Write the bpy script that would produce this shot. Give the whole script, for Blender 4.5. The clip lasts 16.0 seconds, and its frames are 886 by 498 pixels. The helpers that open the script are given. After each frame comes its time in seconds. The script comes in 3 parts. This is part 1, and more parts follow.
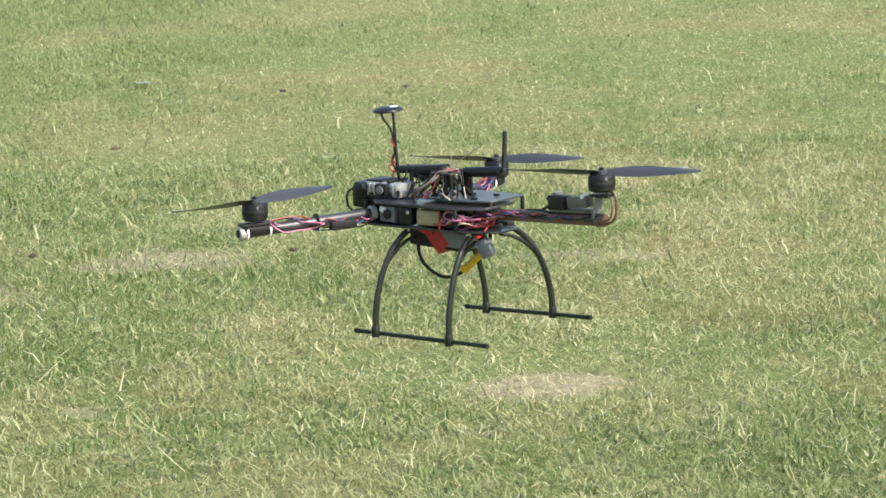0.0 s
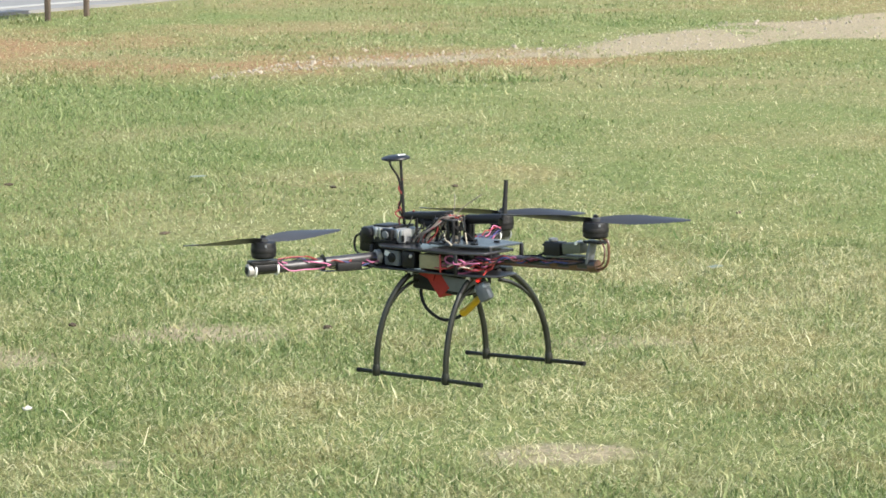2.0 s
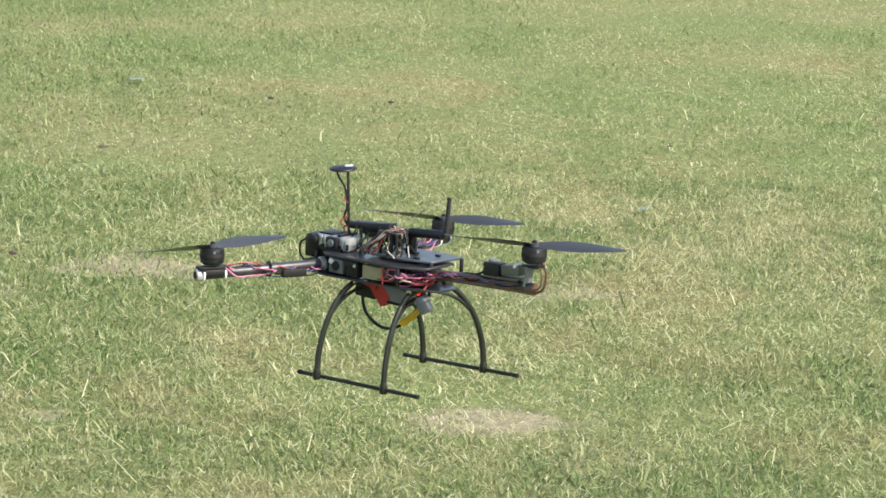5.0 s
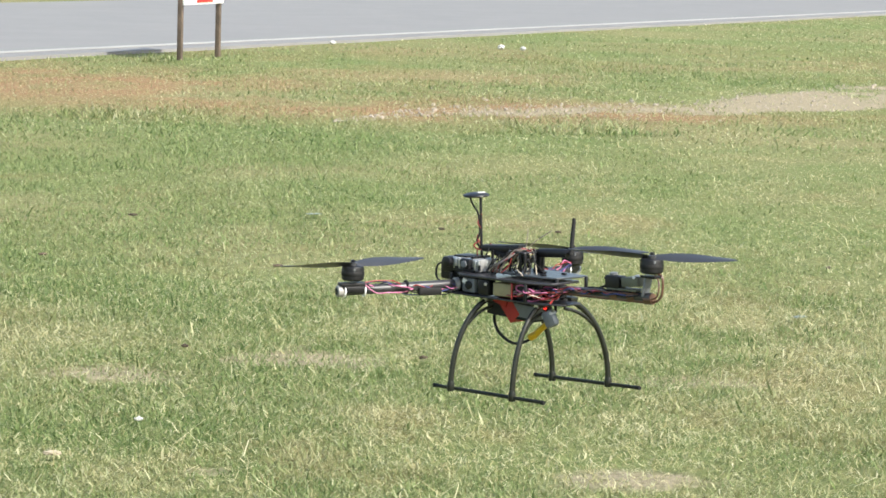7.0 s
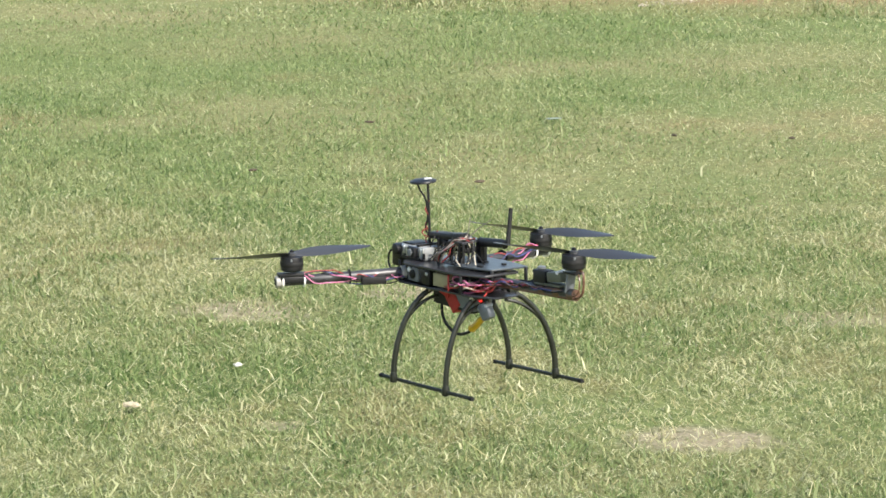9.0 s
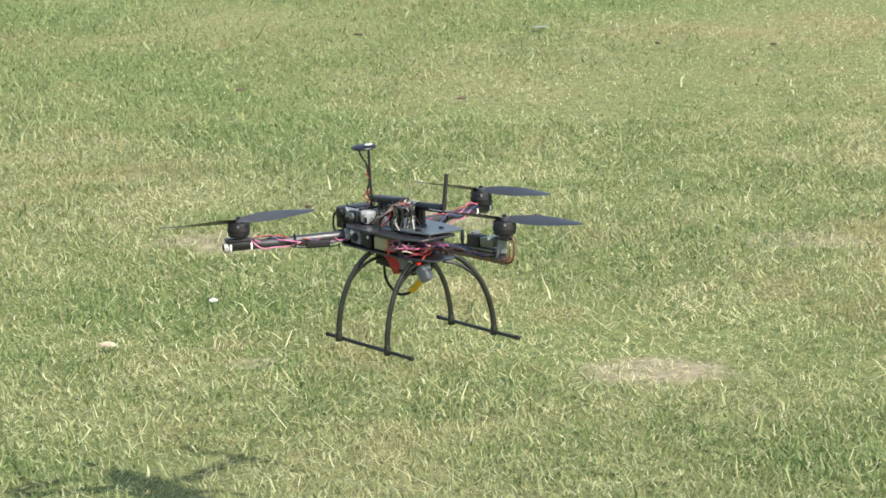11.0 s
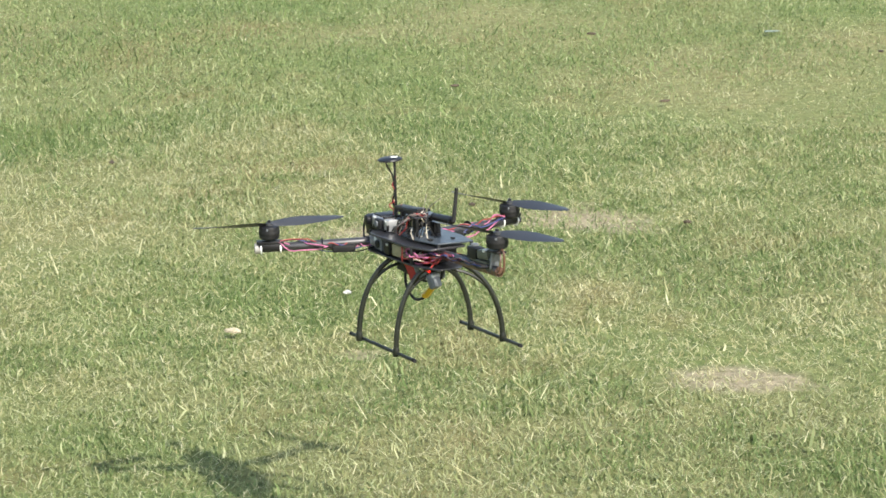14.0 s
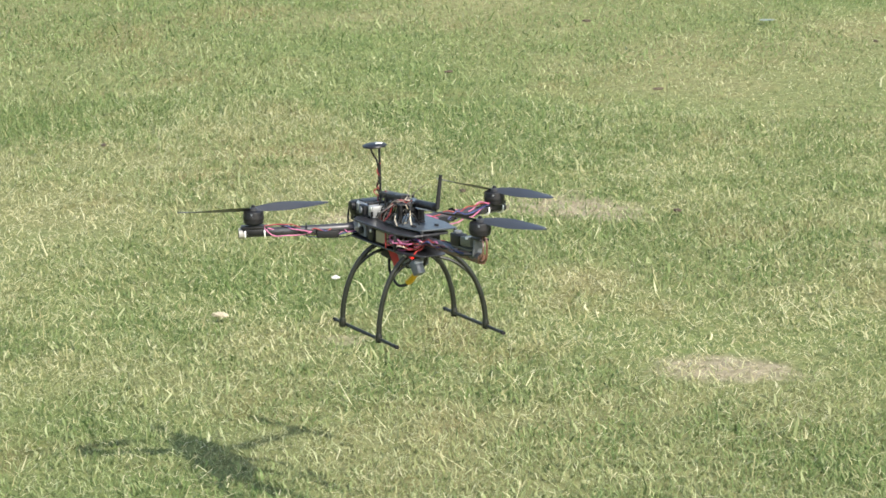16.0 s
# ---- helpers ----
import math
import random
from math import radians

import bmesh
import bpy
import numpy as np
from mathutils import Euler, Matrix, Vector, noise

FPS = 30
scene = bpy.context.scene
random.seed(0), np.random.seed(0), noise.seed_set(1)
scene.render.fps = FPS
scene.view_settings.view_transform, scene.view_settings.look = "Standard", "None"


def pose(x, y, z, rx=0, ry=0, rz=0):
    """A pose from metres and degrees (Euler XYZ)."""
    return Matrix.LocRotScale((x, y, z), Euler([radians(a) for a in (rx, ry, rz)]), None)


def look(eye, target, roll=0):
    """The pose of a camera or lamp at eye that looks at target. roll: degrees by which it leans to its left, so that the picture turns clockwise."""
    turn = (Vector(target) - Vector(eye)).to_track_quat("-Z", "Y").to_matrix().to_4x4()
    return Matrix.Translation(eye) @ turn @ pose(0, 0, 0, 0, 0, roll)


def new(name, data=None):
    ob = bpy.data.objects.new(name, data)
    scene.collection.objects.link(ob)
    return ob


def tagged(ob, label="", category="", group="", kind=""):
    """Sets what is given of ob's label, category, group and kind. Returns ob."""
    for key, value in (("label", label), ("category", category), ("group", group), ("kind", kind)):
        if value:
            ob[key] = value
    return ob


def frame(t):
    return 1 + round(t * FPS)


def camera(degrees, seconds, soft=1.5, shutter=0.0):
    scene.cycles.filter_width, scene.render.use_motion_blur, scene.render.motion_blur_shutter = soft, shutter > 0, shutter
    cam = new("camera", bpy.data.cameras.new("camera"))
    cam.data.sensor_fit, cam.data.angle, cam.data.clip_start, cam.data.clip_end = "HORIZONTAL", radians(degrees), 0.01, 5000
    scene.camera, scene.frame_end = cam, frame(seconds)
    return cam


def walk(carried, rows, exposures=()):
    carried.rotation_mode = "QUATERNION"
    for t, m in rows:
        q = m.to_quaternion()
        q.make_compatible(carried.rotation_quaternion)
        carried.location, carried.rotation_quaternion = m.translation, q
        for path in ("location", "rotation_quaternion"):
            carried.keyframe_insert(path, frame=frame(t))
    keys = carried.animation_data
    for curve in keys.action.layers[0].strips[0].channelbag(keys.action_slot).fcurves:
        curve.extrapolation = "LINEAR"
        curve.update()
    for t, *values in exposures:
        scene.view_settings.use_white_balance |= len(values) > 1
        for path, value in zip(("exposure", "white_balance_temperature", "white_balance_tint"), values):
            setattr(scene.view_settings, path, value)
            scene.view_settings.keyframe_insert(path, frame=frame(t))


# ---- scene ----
# ---- camera: a hand-held long lens, turning and drifting with the aircraft ----
LENS = 2 * math.degrees(math.atan(784 / 4800))
cam = camera(LENS, 16.0, soft=1.65)
walk(cam, [
    (0, pose(-0.792, 0.516, 1.309, 79.318, 2.053, -7.838)),
    (0.5, pose(-0.784, 0.452, 1.302, 79.547, 0.263, -8.158)),
    (1, pose(-0.713, 0.368, 1.260, 79.786, -0.649, -6.251)),
    (1.5, pose(-0.797, 0.372, 1.197, 81.313, 1.606, -7.183)),
    (2, pose(-0.709, 0.336, 1.198, 82.187, 0.461, -6.027)),
    (2.5, pose(-0.730, 0.329, 1.214, 81.288, 1.021, -6.253)),
    (3, pose(-0.774, 0.325, 1.241, 81.656, 0.445, -7.100)),
    (3.5, pose(-0.578, 0.304, 1.351, 79.609, 0.914, -4.589)),
    (4, pose(-0.575, 0.315, 1.483, 78.710, 0.229, -5.009)),
    (6.3, pose(-1.010, 0.001, 1.324, 81.330, -3.717, -9.281)),
    (6.5, pose(-0.981, -0.039, 1.279, 82.198, -3.371, -7.424)),
    (7, pose(-0.667, -0.101, 1.220, 83.235, -1.435, -3.140)),
    (7.5, pose(-0.391, -0.121, 1.193, 82.231, -0.980, -1.090)),
    (8, pose(0.092, -0.110, 1.231, 82.019, 0.620, 4.639)),
    (8.5, pose(0.193, -0.076, 1.326, 81.233, -1.996, 6.500)),
    (9, pose(0.157, 0.046, 1.446, 79.956, 0.212, 5.991)),
    (9.5, pose(0.111, 0.106, 1.562, 77.833, 2.730, 4.946)),
    (10, pose(-0.046, 0.042, 1.575, 77.031, 1.421, 2.102)),
    (12.5, pose(1.006, -0.199, 1.726, 77.692, 1.417, 14.384)),
    (13, pose(1.008, -0.233, 1.728, 77.184, 1.478, 14.452)),
    (13.5, pose(0.987, -0.221, 1.727, 77.218, 1.013, 14.052)),
    (14, pose(1.001, -0.219, 1.726, 77.028, 1.008, 14.597)),
    (14.5, pose(0.985, -0.228, 1.728, 76.984, 0.733, 14.792)),
    (15, pose(0.972, -0.229, 1.726, 76.928, 0.877, 14.253)),
    (15.5, pose(0.996, -0.210, 1.724, 76.813, 0.636, 14.498)),
    (16, pose(1.030, -0.213, 1.729, 76.715, 0.481, 14.718)),
])

# ---- daylight ----
TO_SUN = Vector((0.88, -0.78, 1.0)).normalized()
world = bpy.data.worlds.new("sky")
scene.world = world
world.use_nodes = True
sky = world.node_tree.nodes.new("ShaderNodeTexSky")
sky.sky_type, sky.sun_disc = "NISHITA", False
sky.sun_elevation = math.asin(TO_SUN.z)
sky.sun_rotation = math.atan2(TO_SUN.x, TO_SUN.y)
sky.air_density, sky.dust_density = 1.2, 2.0
world.node_tree.links.new(sky.outputs[0], world.node_tree.nodes["Background"].inputs[0])
world.node_tree.nodes["Background"].inputs[1].default_value = 0.15
sun_data = bpy.data.lights.new("sun", "SUN")
sun_data.energy, sun_data.angle, sun_data.color = 4.2, radians(0.55), (1.0, 0.95, 0.86)
sun = new("sun", sun_data)
sun.matrix_world = look(TO_SUN * 40, (0, 0, 0))
scene.view_settings.exposure = 0.91


# ---- materials ----
def material(name, colour, rough=0.5, metal=0.0, scale=60.0, vary=0.25, bump=0.15, second=None, coat=0.0, sheen=0.5):
    """A surface with grain at two scales: fine speckle and broad wear."""
    m = bpy.data.materials.new(name)
    m.use_nodes = True
    nt = m.node_tree
    b = nt.nodes["Principled BSDF"]
    co = nt.nodes.new("ShaderNodeTexCoord")
    fine, broad = nt.nodes.new("ShaderNodeTexNoise"), nt.nodes.new("ShaderNodeTexNoise")
    fine.inputs["Scale"].default_value, fine.inputs["Detail"].default_value = scale * 6, 4
    broad.inputs["Scale"].default_value, broad.inputs["Detail"].default_value = scale, 3
    for n in (fine, broad):
        nt.links.new(co.outputs["Object"], n.inputs["Vector"])
    mix = nt.nodes.new("ShaderNodeMix")
    mix.data_type = "RGBA"
    dark = second or tuple(c * (1 - vary) for c in colour)
    mix.inputs[6].default_value, mix.inputs[7].default_value = (*dark, 1), (*[min(1, c * (1 + vary)) for c in colour], 1)
    add = nt.nodes.new("ShaderNodeMath")
    add.operation = "MULTIPLY_ADD"
    nt.links.new(fine.outputs["Fac"], add.inputs[0])
    add.inputs[1].default_value = 0.6
    half = nt.nodes.new("ShaderNodeMath")
    half.operation = "MULTIPLY_ADD"
    nt.links.new(broad.outputs["Fac"], half.inputs[0])
    half.inputs[1].default_value, half.inputs[2].default_value = 1.4, -0.5
    nt.links.new(half.outputs[0], add.inputs[2])
    add.use_clamp = True
    nt.links.new(add.outputs[0], mix.inputs[0])
    nt.links.new(mix.outputs[2], b.inputs["Base Color"])
    rr = nt.nodes.new("ShaderNodeMapRange")
    rr.inputs["To Min"].default_value, rr.inputs["To Max"].default_value = max(0.02, rough - 0.1), min(1, rough + 0.12)
    nt.links.new(broad.outputs["Fac"], rr.inputs["Value"])
    nt.links.new(rr.outputs[0], b.inputs["Roughness"])
    b.inputs["Metallic"].default_value = metal
    b.inputs["Coat Weight"].default_value = coat
    b.inputs["Specular IOR Level"].default_value = sheen
    if bump:
        bp = nt.nodes.new("ShaderNodeBump")
        bp.inputs["Strength"].default_value, bp.inputs["Distance"].default_value = bump, 0.002
        nt.links.new(fine.outputs["Fac"], bp.inputs["Height"])
        nt.links.new(bp.outputs[0], b.inputs["Normal"])
    return m


def blade_material(name):
    """Grass: green to straw by each blade's own dryness, every blade a little different, light passing through."""
    m = bpy.data.materials.new(name)
    m.use_nodes = True
    nt = m.node_tree
    b, out = nt.nodes["Principled BSDF"], nt.nodes["Material Output"]
    dry = nt.nodes.new("ShaderNodeAttribute")
    dry.attribute_name = "dry"
    geo = nt.nodes.new("ShaderNodeNewGeometry")
    green, straw = nt.nodes.new("ShaderNodeValToRGB"), nt.nodes.new("ShaderNodeValToRGB")
    for ramp, cols in ((green, ((0.094, 0.150, 0.046), (0.168, 0.240, 0.076), (0.310, 0.375, 0.160))),
                       (straw, ((0.31, 0.285, 0.13), (0.49, 0.45, 0.24), (0.74, 0.70, 0.47)))):
        e = ramp.color_ramp.elements
        e[0].color, e[1].color = (*cols[0], 1), (*cols[2], 1)
        k = e.new(0.5)
        k.color = (*cols[1], 1)
        nt.links.new(geo.outputs["Random Per Island"], ramp.inputs[0])
    mix = nt.nodes.new("ShaderNodeMix")
    mix.data_type = "RGBA"
    nt.links.new(dry.outputs["Fac"], mix.inputs[0])
    nt.links.new(green.outputs[0], mix.inputs[6])
    nt.links.new(straw.outputs[0], mix.inputs[7])
    rust = nt.nodes.new("ShaderNodeAttribute")
    rust.attribute_name = "brown"
    rusty = nt.nodes.new("ShaderNodeMix")
    rusty.data_type = "RGBA"
    rusty.inputs[7].default_value = (0.27, 0.205, 0.095, 1)
    nt.links.new(rust.outputs["Fac"], rusty.inputs[0])
    nt.links.new(mix.outputs[2], rusty.inputs[6])
    mix = rusty
    nt.links.new(mix.outputs[2], b.inputs["Base Color"])
    b.inputs["Roughness"].default_value = 0.55
    b.inputs["Specular IOR Level"].default_value = 0.35
    tr = nt.nodes.new("ShaderNodeBsdfTranslucent")
    nt.links.new(mix.outputs[2], tr.inputs["Color"])
    sh = nt.nodes.new("ShaderNodeMixShader")
    sh.inputs[0].default_value = 0.46
    nt.links.new(b.outputs[0], sh.inputs[1])
    nt.links.new(tr.outputs[0], sh.inputs[2])
    nt.links.new(sh.outputs[0], out.inputs["Surface"])
    return m


def ground_material(name):
    """Thatch and soil under the grass; bare where the turf is worn away; greener and drier drifts far off."""
    m = bpy.data.materials.new(name)
    m.use_nodes = True
    nt = m.node_tree
    b = nt.nodes["Principled BSDF"]
    co = nt.nodes.new("ShaderNodeTexCoord")

    def noise_at(scale, detail, rough=0.6):
        n = nt.nodes.new("ShaderNodeTexNoise")
        n.inputs["Scale"].default_value, n.inputs["Detail"].default_value, n.inputs["Roughness"].default_value = scale, detail, rough
        nt.links.new(co.outputs["Object"], n.inputs["Vector"])
        return n

    def blend(fac, a, c):
        x = nt.nodes.new("ShaderNodeMix")
        x.data_type = "RGBA"
        nt.links.new(fac, x.inputs[0])
        for side, i in ((a, 6), (c, 7)):
            if isinstance(side, tuple):
                x.inputs[i].default_value = (*side, 1)
            else:
                nt.links.new(side, x.inputs[i])
        return x.outputs[2]

    def curve(src, lo, hi):
        r = nt.nodes.new("ShaderNodeMapRange")
        r.inputs["From Min"].default_value, r.inputs["From Max"].default_value = lo, hi
        nt.links.new(src, r.inputs["Value"])
        return r.outputs[0]
    drift, fine, grit = noise_at(0.35, 4), noise_at(26, 6, 0.75), noise_at(120, 3, 0.8)
    turf = blend(curve(fine.outputs["Fac"], 0.36, 0.64), (0.092, 0.126, 0.042), (0.200, 0.236, 0.088))
    straw = blend(curve(fine.outputs["Fac"], 0.36, 0.64), (0.145, 0.140, 0.060), (0.28, 0.265, 0.13))
    grass = blend(curve(drift.outputs["Fac"], 0.42, 0.62), turf, straw)
    pebbly = nt.nodes.new("ShaderNodeMath")
    pebbly.operation = "MULTIPLY_ADD"
    nt.links.new(fine.outputs["Fac"], pebbly.inputs[0])
    pebbly.inputs[1].default_value = 0.9
    half_grit = nt.nodes.new("ShaderNodeMath")
    half_grit.operation = "MULTIPLY_ADD"
    nt.links.new(grit.outputs["Fac"], half_grit.inputs[0])
    half_grit.inputs[1].default_value, half_grit.inputs[2].default_value = 0.6, -0.25
    nt.links.new(half_grit.outputs[0], pebbly.inputs[2])
    soil = blend(curve(pebbly.outputs[0], 0.28, 0.72), (0.20, 0.165, 0.10), (0.39, 0.34, 0.235))
    worn = nt.nodes.new("ShaderNodeAttribute")
    worn.attribute_name = "worn"
    edge = nt.nodes.new("ShaderNodeMath")
    edge.operation = "MULTIPLY_ADD"
    nt.links.new(fine.outputs["Fac"], edge.inputs[0])
    edge.inputs[1].default_value = 0.7
    nt.links.new(worn.outputs["Fac"], edge.inputs[2])
    brown = nt.nodes.new("ShaderNodeAttribute")
    brown.attribute_name = "brown"
    tinted = blend(brown.outputs["Fac"], grass, blend(curve(fine.outputs["Fac"], 0.36, 0.64), (0.16, 0.09, 0.05), (0.36, 0.25, 0.13)))
    nt.links.new(blend(curve(edge.outputs[0], 0.6, 0.9), tinted, soil), b.inputs["Base Color"])
    b.inputs["Roughness"].default_value = 0.95
    b.inputs["Specular IOR Level"].default_value = 0.1
    bp = nt.nodes.new("ShaderNodeBump")
    bp.inputs["Strength"].default_value, bp.inputs["Distance"].default_value = 0.8, 0.02
    nt.links.new(fine.outputs["Fac"], bp.inputs["Height"])
    nt.links.new(bp.outputs[0], b.inputs["Normal"])
    return m


M_GROUND = ground_material("turf_and_soil")
M_BLADE = blade_material("grass_blade")
M_ASPHALT = material("asphalt", (0.185, 0.183, 0.176), 0.85, 0, 1.2, 0.12, 0.5)
M_LINE = material("road_paint", (0.33, 0.325, 0.295), 0.7, 0, 3, 0.2, 0.2)
M_BLACK = material("black_plastic", (0.008, 0.008, 0.009), 0.40, 0, 50, 0.4, 0.1, sheen=0.32)
M_RUBBER = material("matt_black_rubber", (0.009, 0.009, 0.009), 0.65, 0, 80, 0.4, 0.15, sheen=0.3)
M_NYLON = material("black_nylon_leg", (0.013, 0.015, 0.011), 0.38, 0, 40, 0.35, 0.1, sheen=0.32)
M_TUBE = material("glossy_black_tube", (0.030, 0.029, 0.032), 0.40, 0, 60, 0.3, 0.05, coat=0.3)
M_PLATE = material("carbon_plate", (0.022, 0.022, 0.026), 0.35, 0, 90, 0.4, 0.1, coat=0.3)
M_BOARD = material("blue_grey_board", (0.045, 0.055, 0.065), 0.42, 0.0, 60, 0.2, 0.1, coat=0.1)
M_SILVER = material("brushed_aluminium", (0.62, 0.62, 0.61), 0.35, 0.9, 80, 0.15, 0.1)
M_GREY = material("grey_plastic", (0.13, 0.14, 0.15), 0.45, 0, 60, 0.2, 0.1)
M_WHITE = material("white_nylon", (0.74, 0.74, 0.72), 0.5, 0, 60, 0.1, 0.1)
M_RED = material("red_wire", (0.22, 0.022, 0.02), 0.5, 0, 60, 0.25, 0.1)
M_PINK = material("pink_wire", (0.40, 0.12, 0.22), 0.5, 0, 60, 0.2, 0.1)
M_BLUE = material("blue_wire", (0.035, 0.045, 0.15), 0.5, 0, 60, 0.25, 0.1)
M_BEIGE = material("cream_wire", (0.50, 0.44, 0.34), 0.55, 0, 60, 0.2, 0.1)
M_LOOM = material("grey_cream_lead", (0.19, 0.16, 0.14), 0.6, 0, 60, 0.3, 0.1)
M_YELLOW = material("yellow_connector", (0.50, 0.31, 0.01), 0.45, 0, 60, 0.25, 0.1)
M_OLIVE = material("olive_grey_board", (0.085, 0.090, 0.065), 0.5, 0, 60, 0.35, 0.15)
M_TAN = material("tan_foam", (0.27, 0.235, 0.13), 0.8, 0, 60, 0.25, 0.3)
M_STRAP = material("red_strap_cloth", (0.34, 0.030, 0.024), 0.8, 0, 60, 0.25, 0.3)
M_SHELL = material("silver_camera_shell", (0.40, 0.41, 0.41), 0.32, 0.5, 70, 0.15, 0.1)
M_BRASS = material("amber_shrink_wrap", (0.095, 0.043, 0.026), 0.35, 0, 90, 0.4, 0.1, coat=0.4)
M_BLADE_PROP = material("dark_composite_blade", (0.030, 0.032, 0.036), 0.45, 0, 40, 0.25, 0.05, coat=0.3)
M_WOOD = material("weathered_post", (0.10, 0.075, 0.055), 0.85, 0, 9, 0.5, 0.5)
M_BOARD_WHITE = material("white_sign_paint", (0.75, 0.75, 0.73), 0.5, 0, 4, 0.06, 0.1)
M_SIGN_RED = material("red_sign_paint", (0.55, 0.03, 0.03), 0.5, 0, 4, 0.15, 0.1)
M_PAPER = material("crumpled_paper", (0.45, 0.45, 0.43), 0.7, 0, 30, 0.12, 0.4)
M_FILM = material("pale_blue_film", (0.19, 0.235, 0.20), 0.8, 0, 30, 0.15, 0.2)
M_CARD = material("weathered_card", (0.42, 0.36, 0.25), 0.8, 0, 25, 0.2, 0.4)
M_LEAF = material("dead_leaf", (0.075, 0.055, 0.035), 0.8, 0, 40, 0.4, 0.3)
M_COLLAR = material("dull_collar", (0.30, 0.29, 0.27), 0.5, 0.1, 60, 0.2, 0.1)
M_STONE = material("pale_stone", (0.34, 0.30, 0.24), 0.85, 0, 25, 0.2, 0.5)
M_LED = bpy.data.materials.new("red_led")
M_LED.use_nodes = True
M_LED.node_tree.nodes["Principled BSDF"].inputs["Base Color"].default_value = (0.5, 0.02, 0.015, 1)
M_LED.node_tree.nodes["Principled BSDF"].inputs["Emission Color"].default_value = (1, 0.03, 0.02, 1)
M_LED.node_tree.nodes["Principled BSDF"].inputs["Emission Strength"].default_value = 0.9

# ---- the lie of the land ----
rng = np.random.default_rng(7)
WAVES = [(2 * np.pi / L, a, p, w) for L, a, p, w in zip(np.geomspace(0.25, 6.0, 26), rng.uniform(0, np.pi, 26), rng.uniform(0, 6.28, 26), np.geomspace(0.45, 1.0, 26))]


def drift(x, y):
    """Broad smooth variation over the lawn, about -1 to 1."""
    s = 0
    for k, a, p, w in WAVES:
        s = s + w * np.sin(k * (x * np.cos(a) + y * np.sin(a)) + p + 1.3 * np.sin(0.7 * k * (x * np.sin(a) - y * np.cos(a)) + 2 * p))
    return s / 4.2


def rise(x, y):
    """Height of the turf: a few millimetres of unevenness."""
    return 0.010 * np.sin(1.9 * x + 0.6 * np.sin(1.1 * y)) * np.sin(1.3 * y + 0.4) * (1 / (1 + (np.abs(y) / 30) ** 2))


# worn spots in the turf: centre x, y, half length, half depth, how bare
SPOTS = [(0.12, 5.82, 0.21, 0.15, 0.54), (-0.60, 7.46, 0.24, 0.19, 0.62), (0.47, 7.20, 0.22, 0.17, 0.46), (-1.13, 7.16, 0.20, 0.20, 0.52), (-0.84, 5.92, 0.10, 0.07, 0.45)]


def track_edges(x):
    """The worn gravelly track: its near and far edge."""
    near = 16.95 + 0.56 * x + 0.22 * np.sin(1.7 * x + 1) + 0.10 * np.sin(5.1 * x)
    wide = np.clip(0.7 + 0.55 * x, 0.08, 4.2) + 0.2 * np.sin(2.3 * x)
    return near, near + wide


def worn(x, y):
    w = np.zeros_like(x)
    for cx, cy, a, b, k in SPOTS:
        r = ((x - cx) / a) ** 2 + ((y - cy) / b) ** 2
        r = r * (1 + 0.45 * np.sin(9 * x + 5 * y) * np.sin(13 * y - 6 * x + 1) + 0.35 * np.sin(31 * x + 11 * y) * np.sin(23 * y - 17 * x))
        w = np.maximum(w, k * np.clip(1.15 - 0.75 * r, 0, 1))
    near, far = track_edges(x)
    band = np.clip((y - near) / 0.35, 0, 1) * np.clip((far - y) / 0.7, 0, 1)
    return np.maximum(w, band * np.clip(0.80 + 0.4 * drift(x * 1.5, y * 0.8), 0, 1) * np.clip(0.45 + 0.22 * x, 0.3, 1))


# near edge of the road
ROAD_A, ROAD_B = Vector((-3.13, 23.12)), Vector((8.78, 42.76))
ROAD_D = (ROAD_B - ROAD_A).normalized()
ROAD_N = Vector((-ROAD_D.y, ROAD_D.x))


def road_side(x, y):
    return (x - ROAD_A.x) * ROAD_N.x + (y - ROAD_A.y) * ROAD_N.y


def browned(x, y):
    west = np.clip((2.5 - x) / 5, 0, 1)
    band = np.clip(1.3 - np.abs(y - 18.4 + 0.65 * np.minimum(x, 0.5)) / (1.0 + 1.9 * west), 0, 1) * np.clip((4.5 - x) / 3, 0, 1)
    rusty = 0.30 * np.clip(drift(x * 2.1 + 3, y * 1.5 - 5) * 1.6 - 0.8, 0, 1) * (y < 13)
    return np.clip(band * (0.62 + 0.6 * drift(x * 0.6, y * 0.5)), 0, 1) * (y > 14.5) + rusty + 0.35 * np.clip(0.5 + drift(x * 0.5 + 2, y * 0.35), 0, 1) * np.clip((y - 18.5) / 1.5, 0, 1) * np.clip((30 - y) / 4, 0, 1)


# ---- ground: one sheet to the horizon ----
def spaced(*runs):
    v = []
    for a, b, n in runs:
        v += list(np.linspace(a, b, n, endpoint=False))
    return np.array(v)


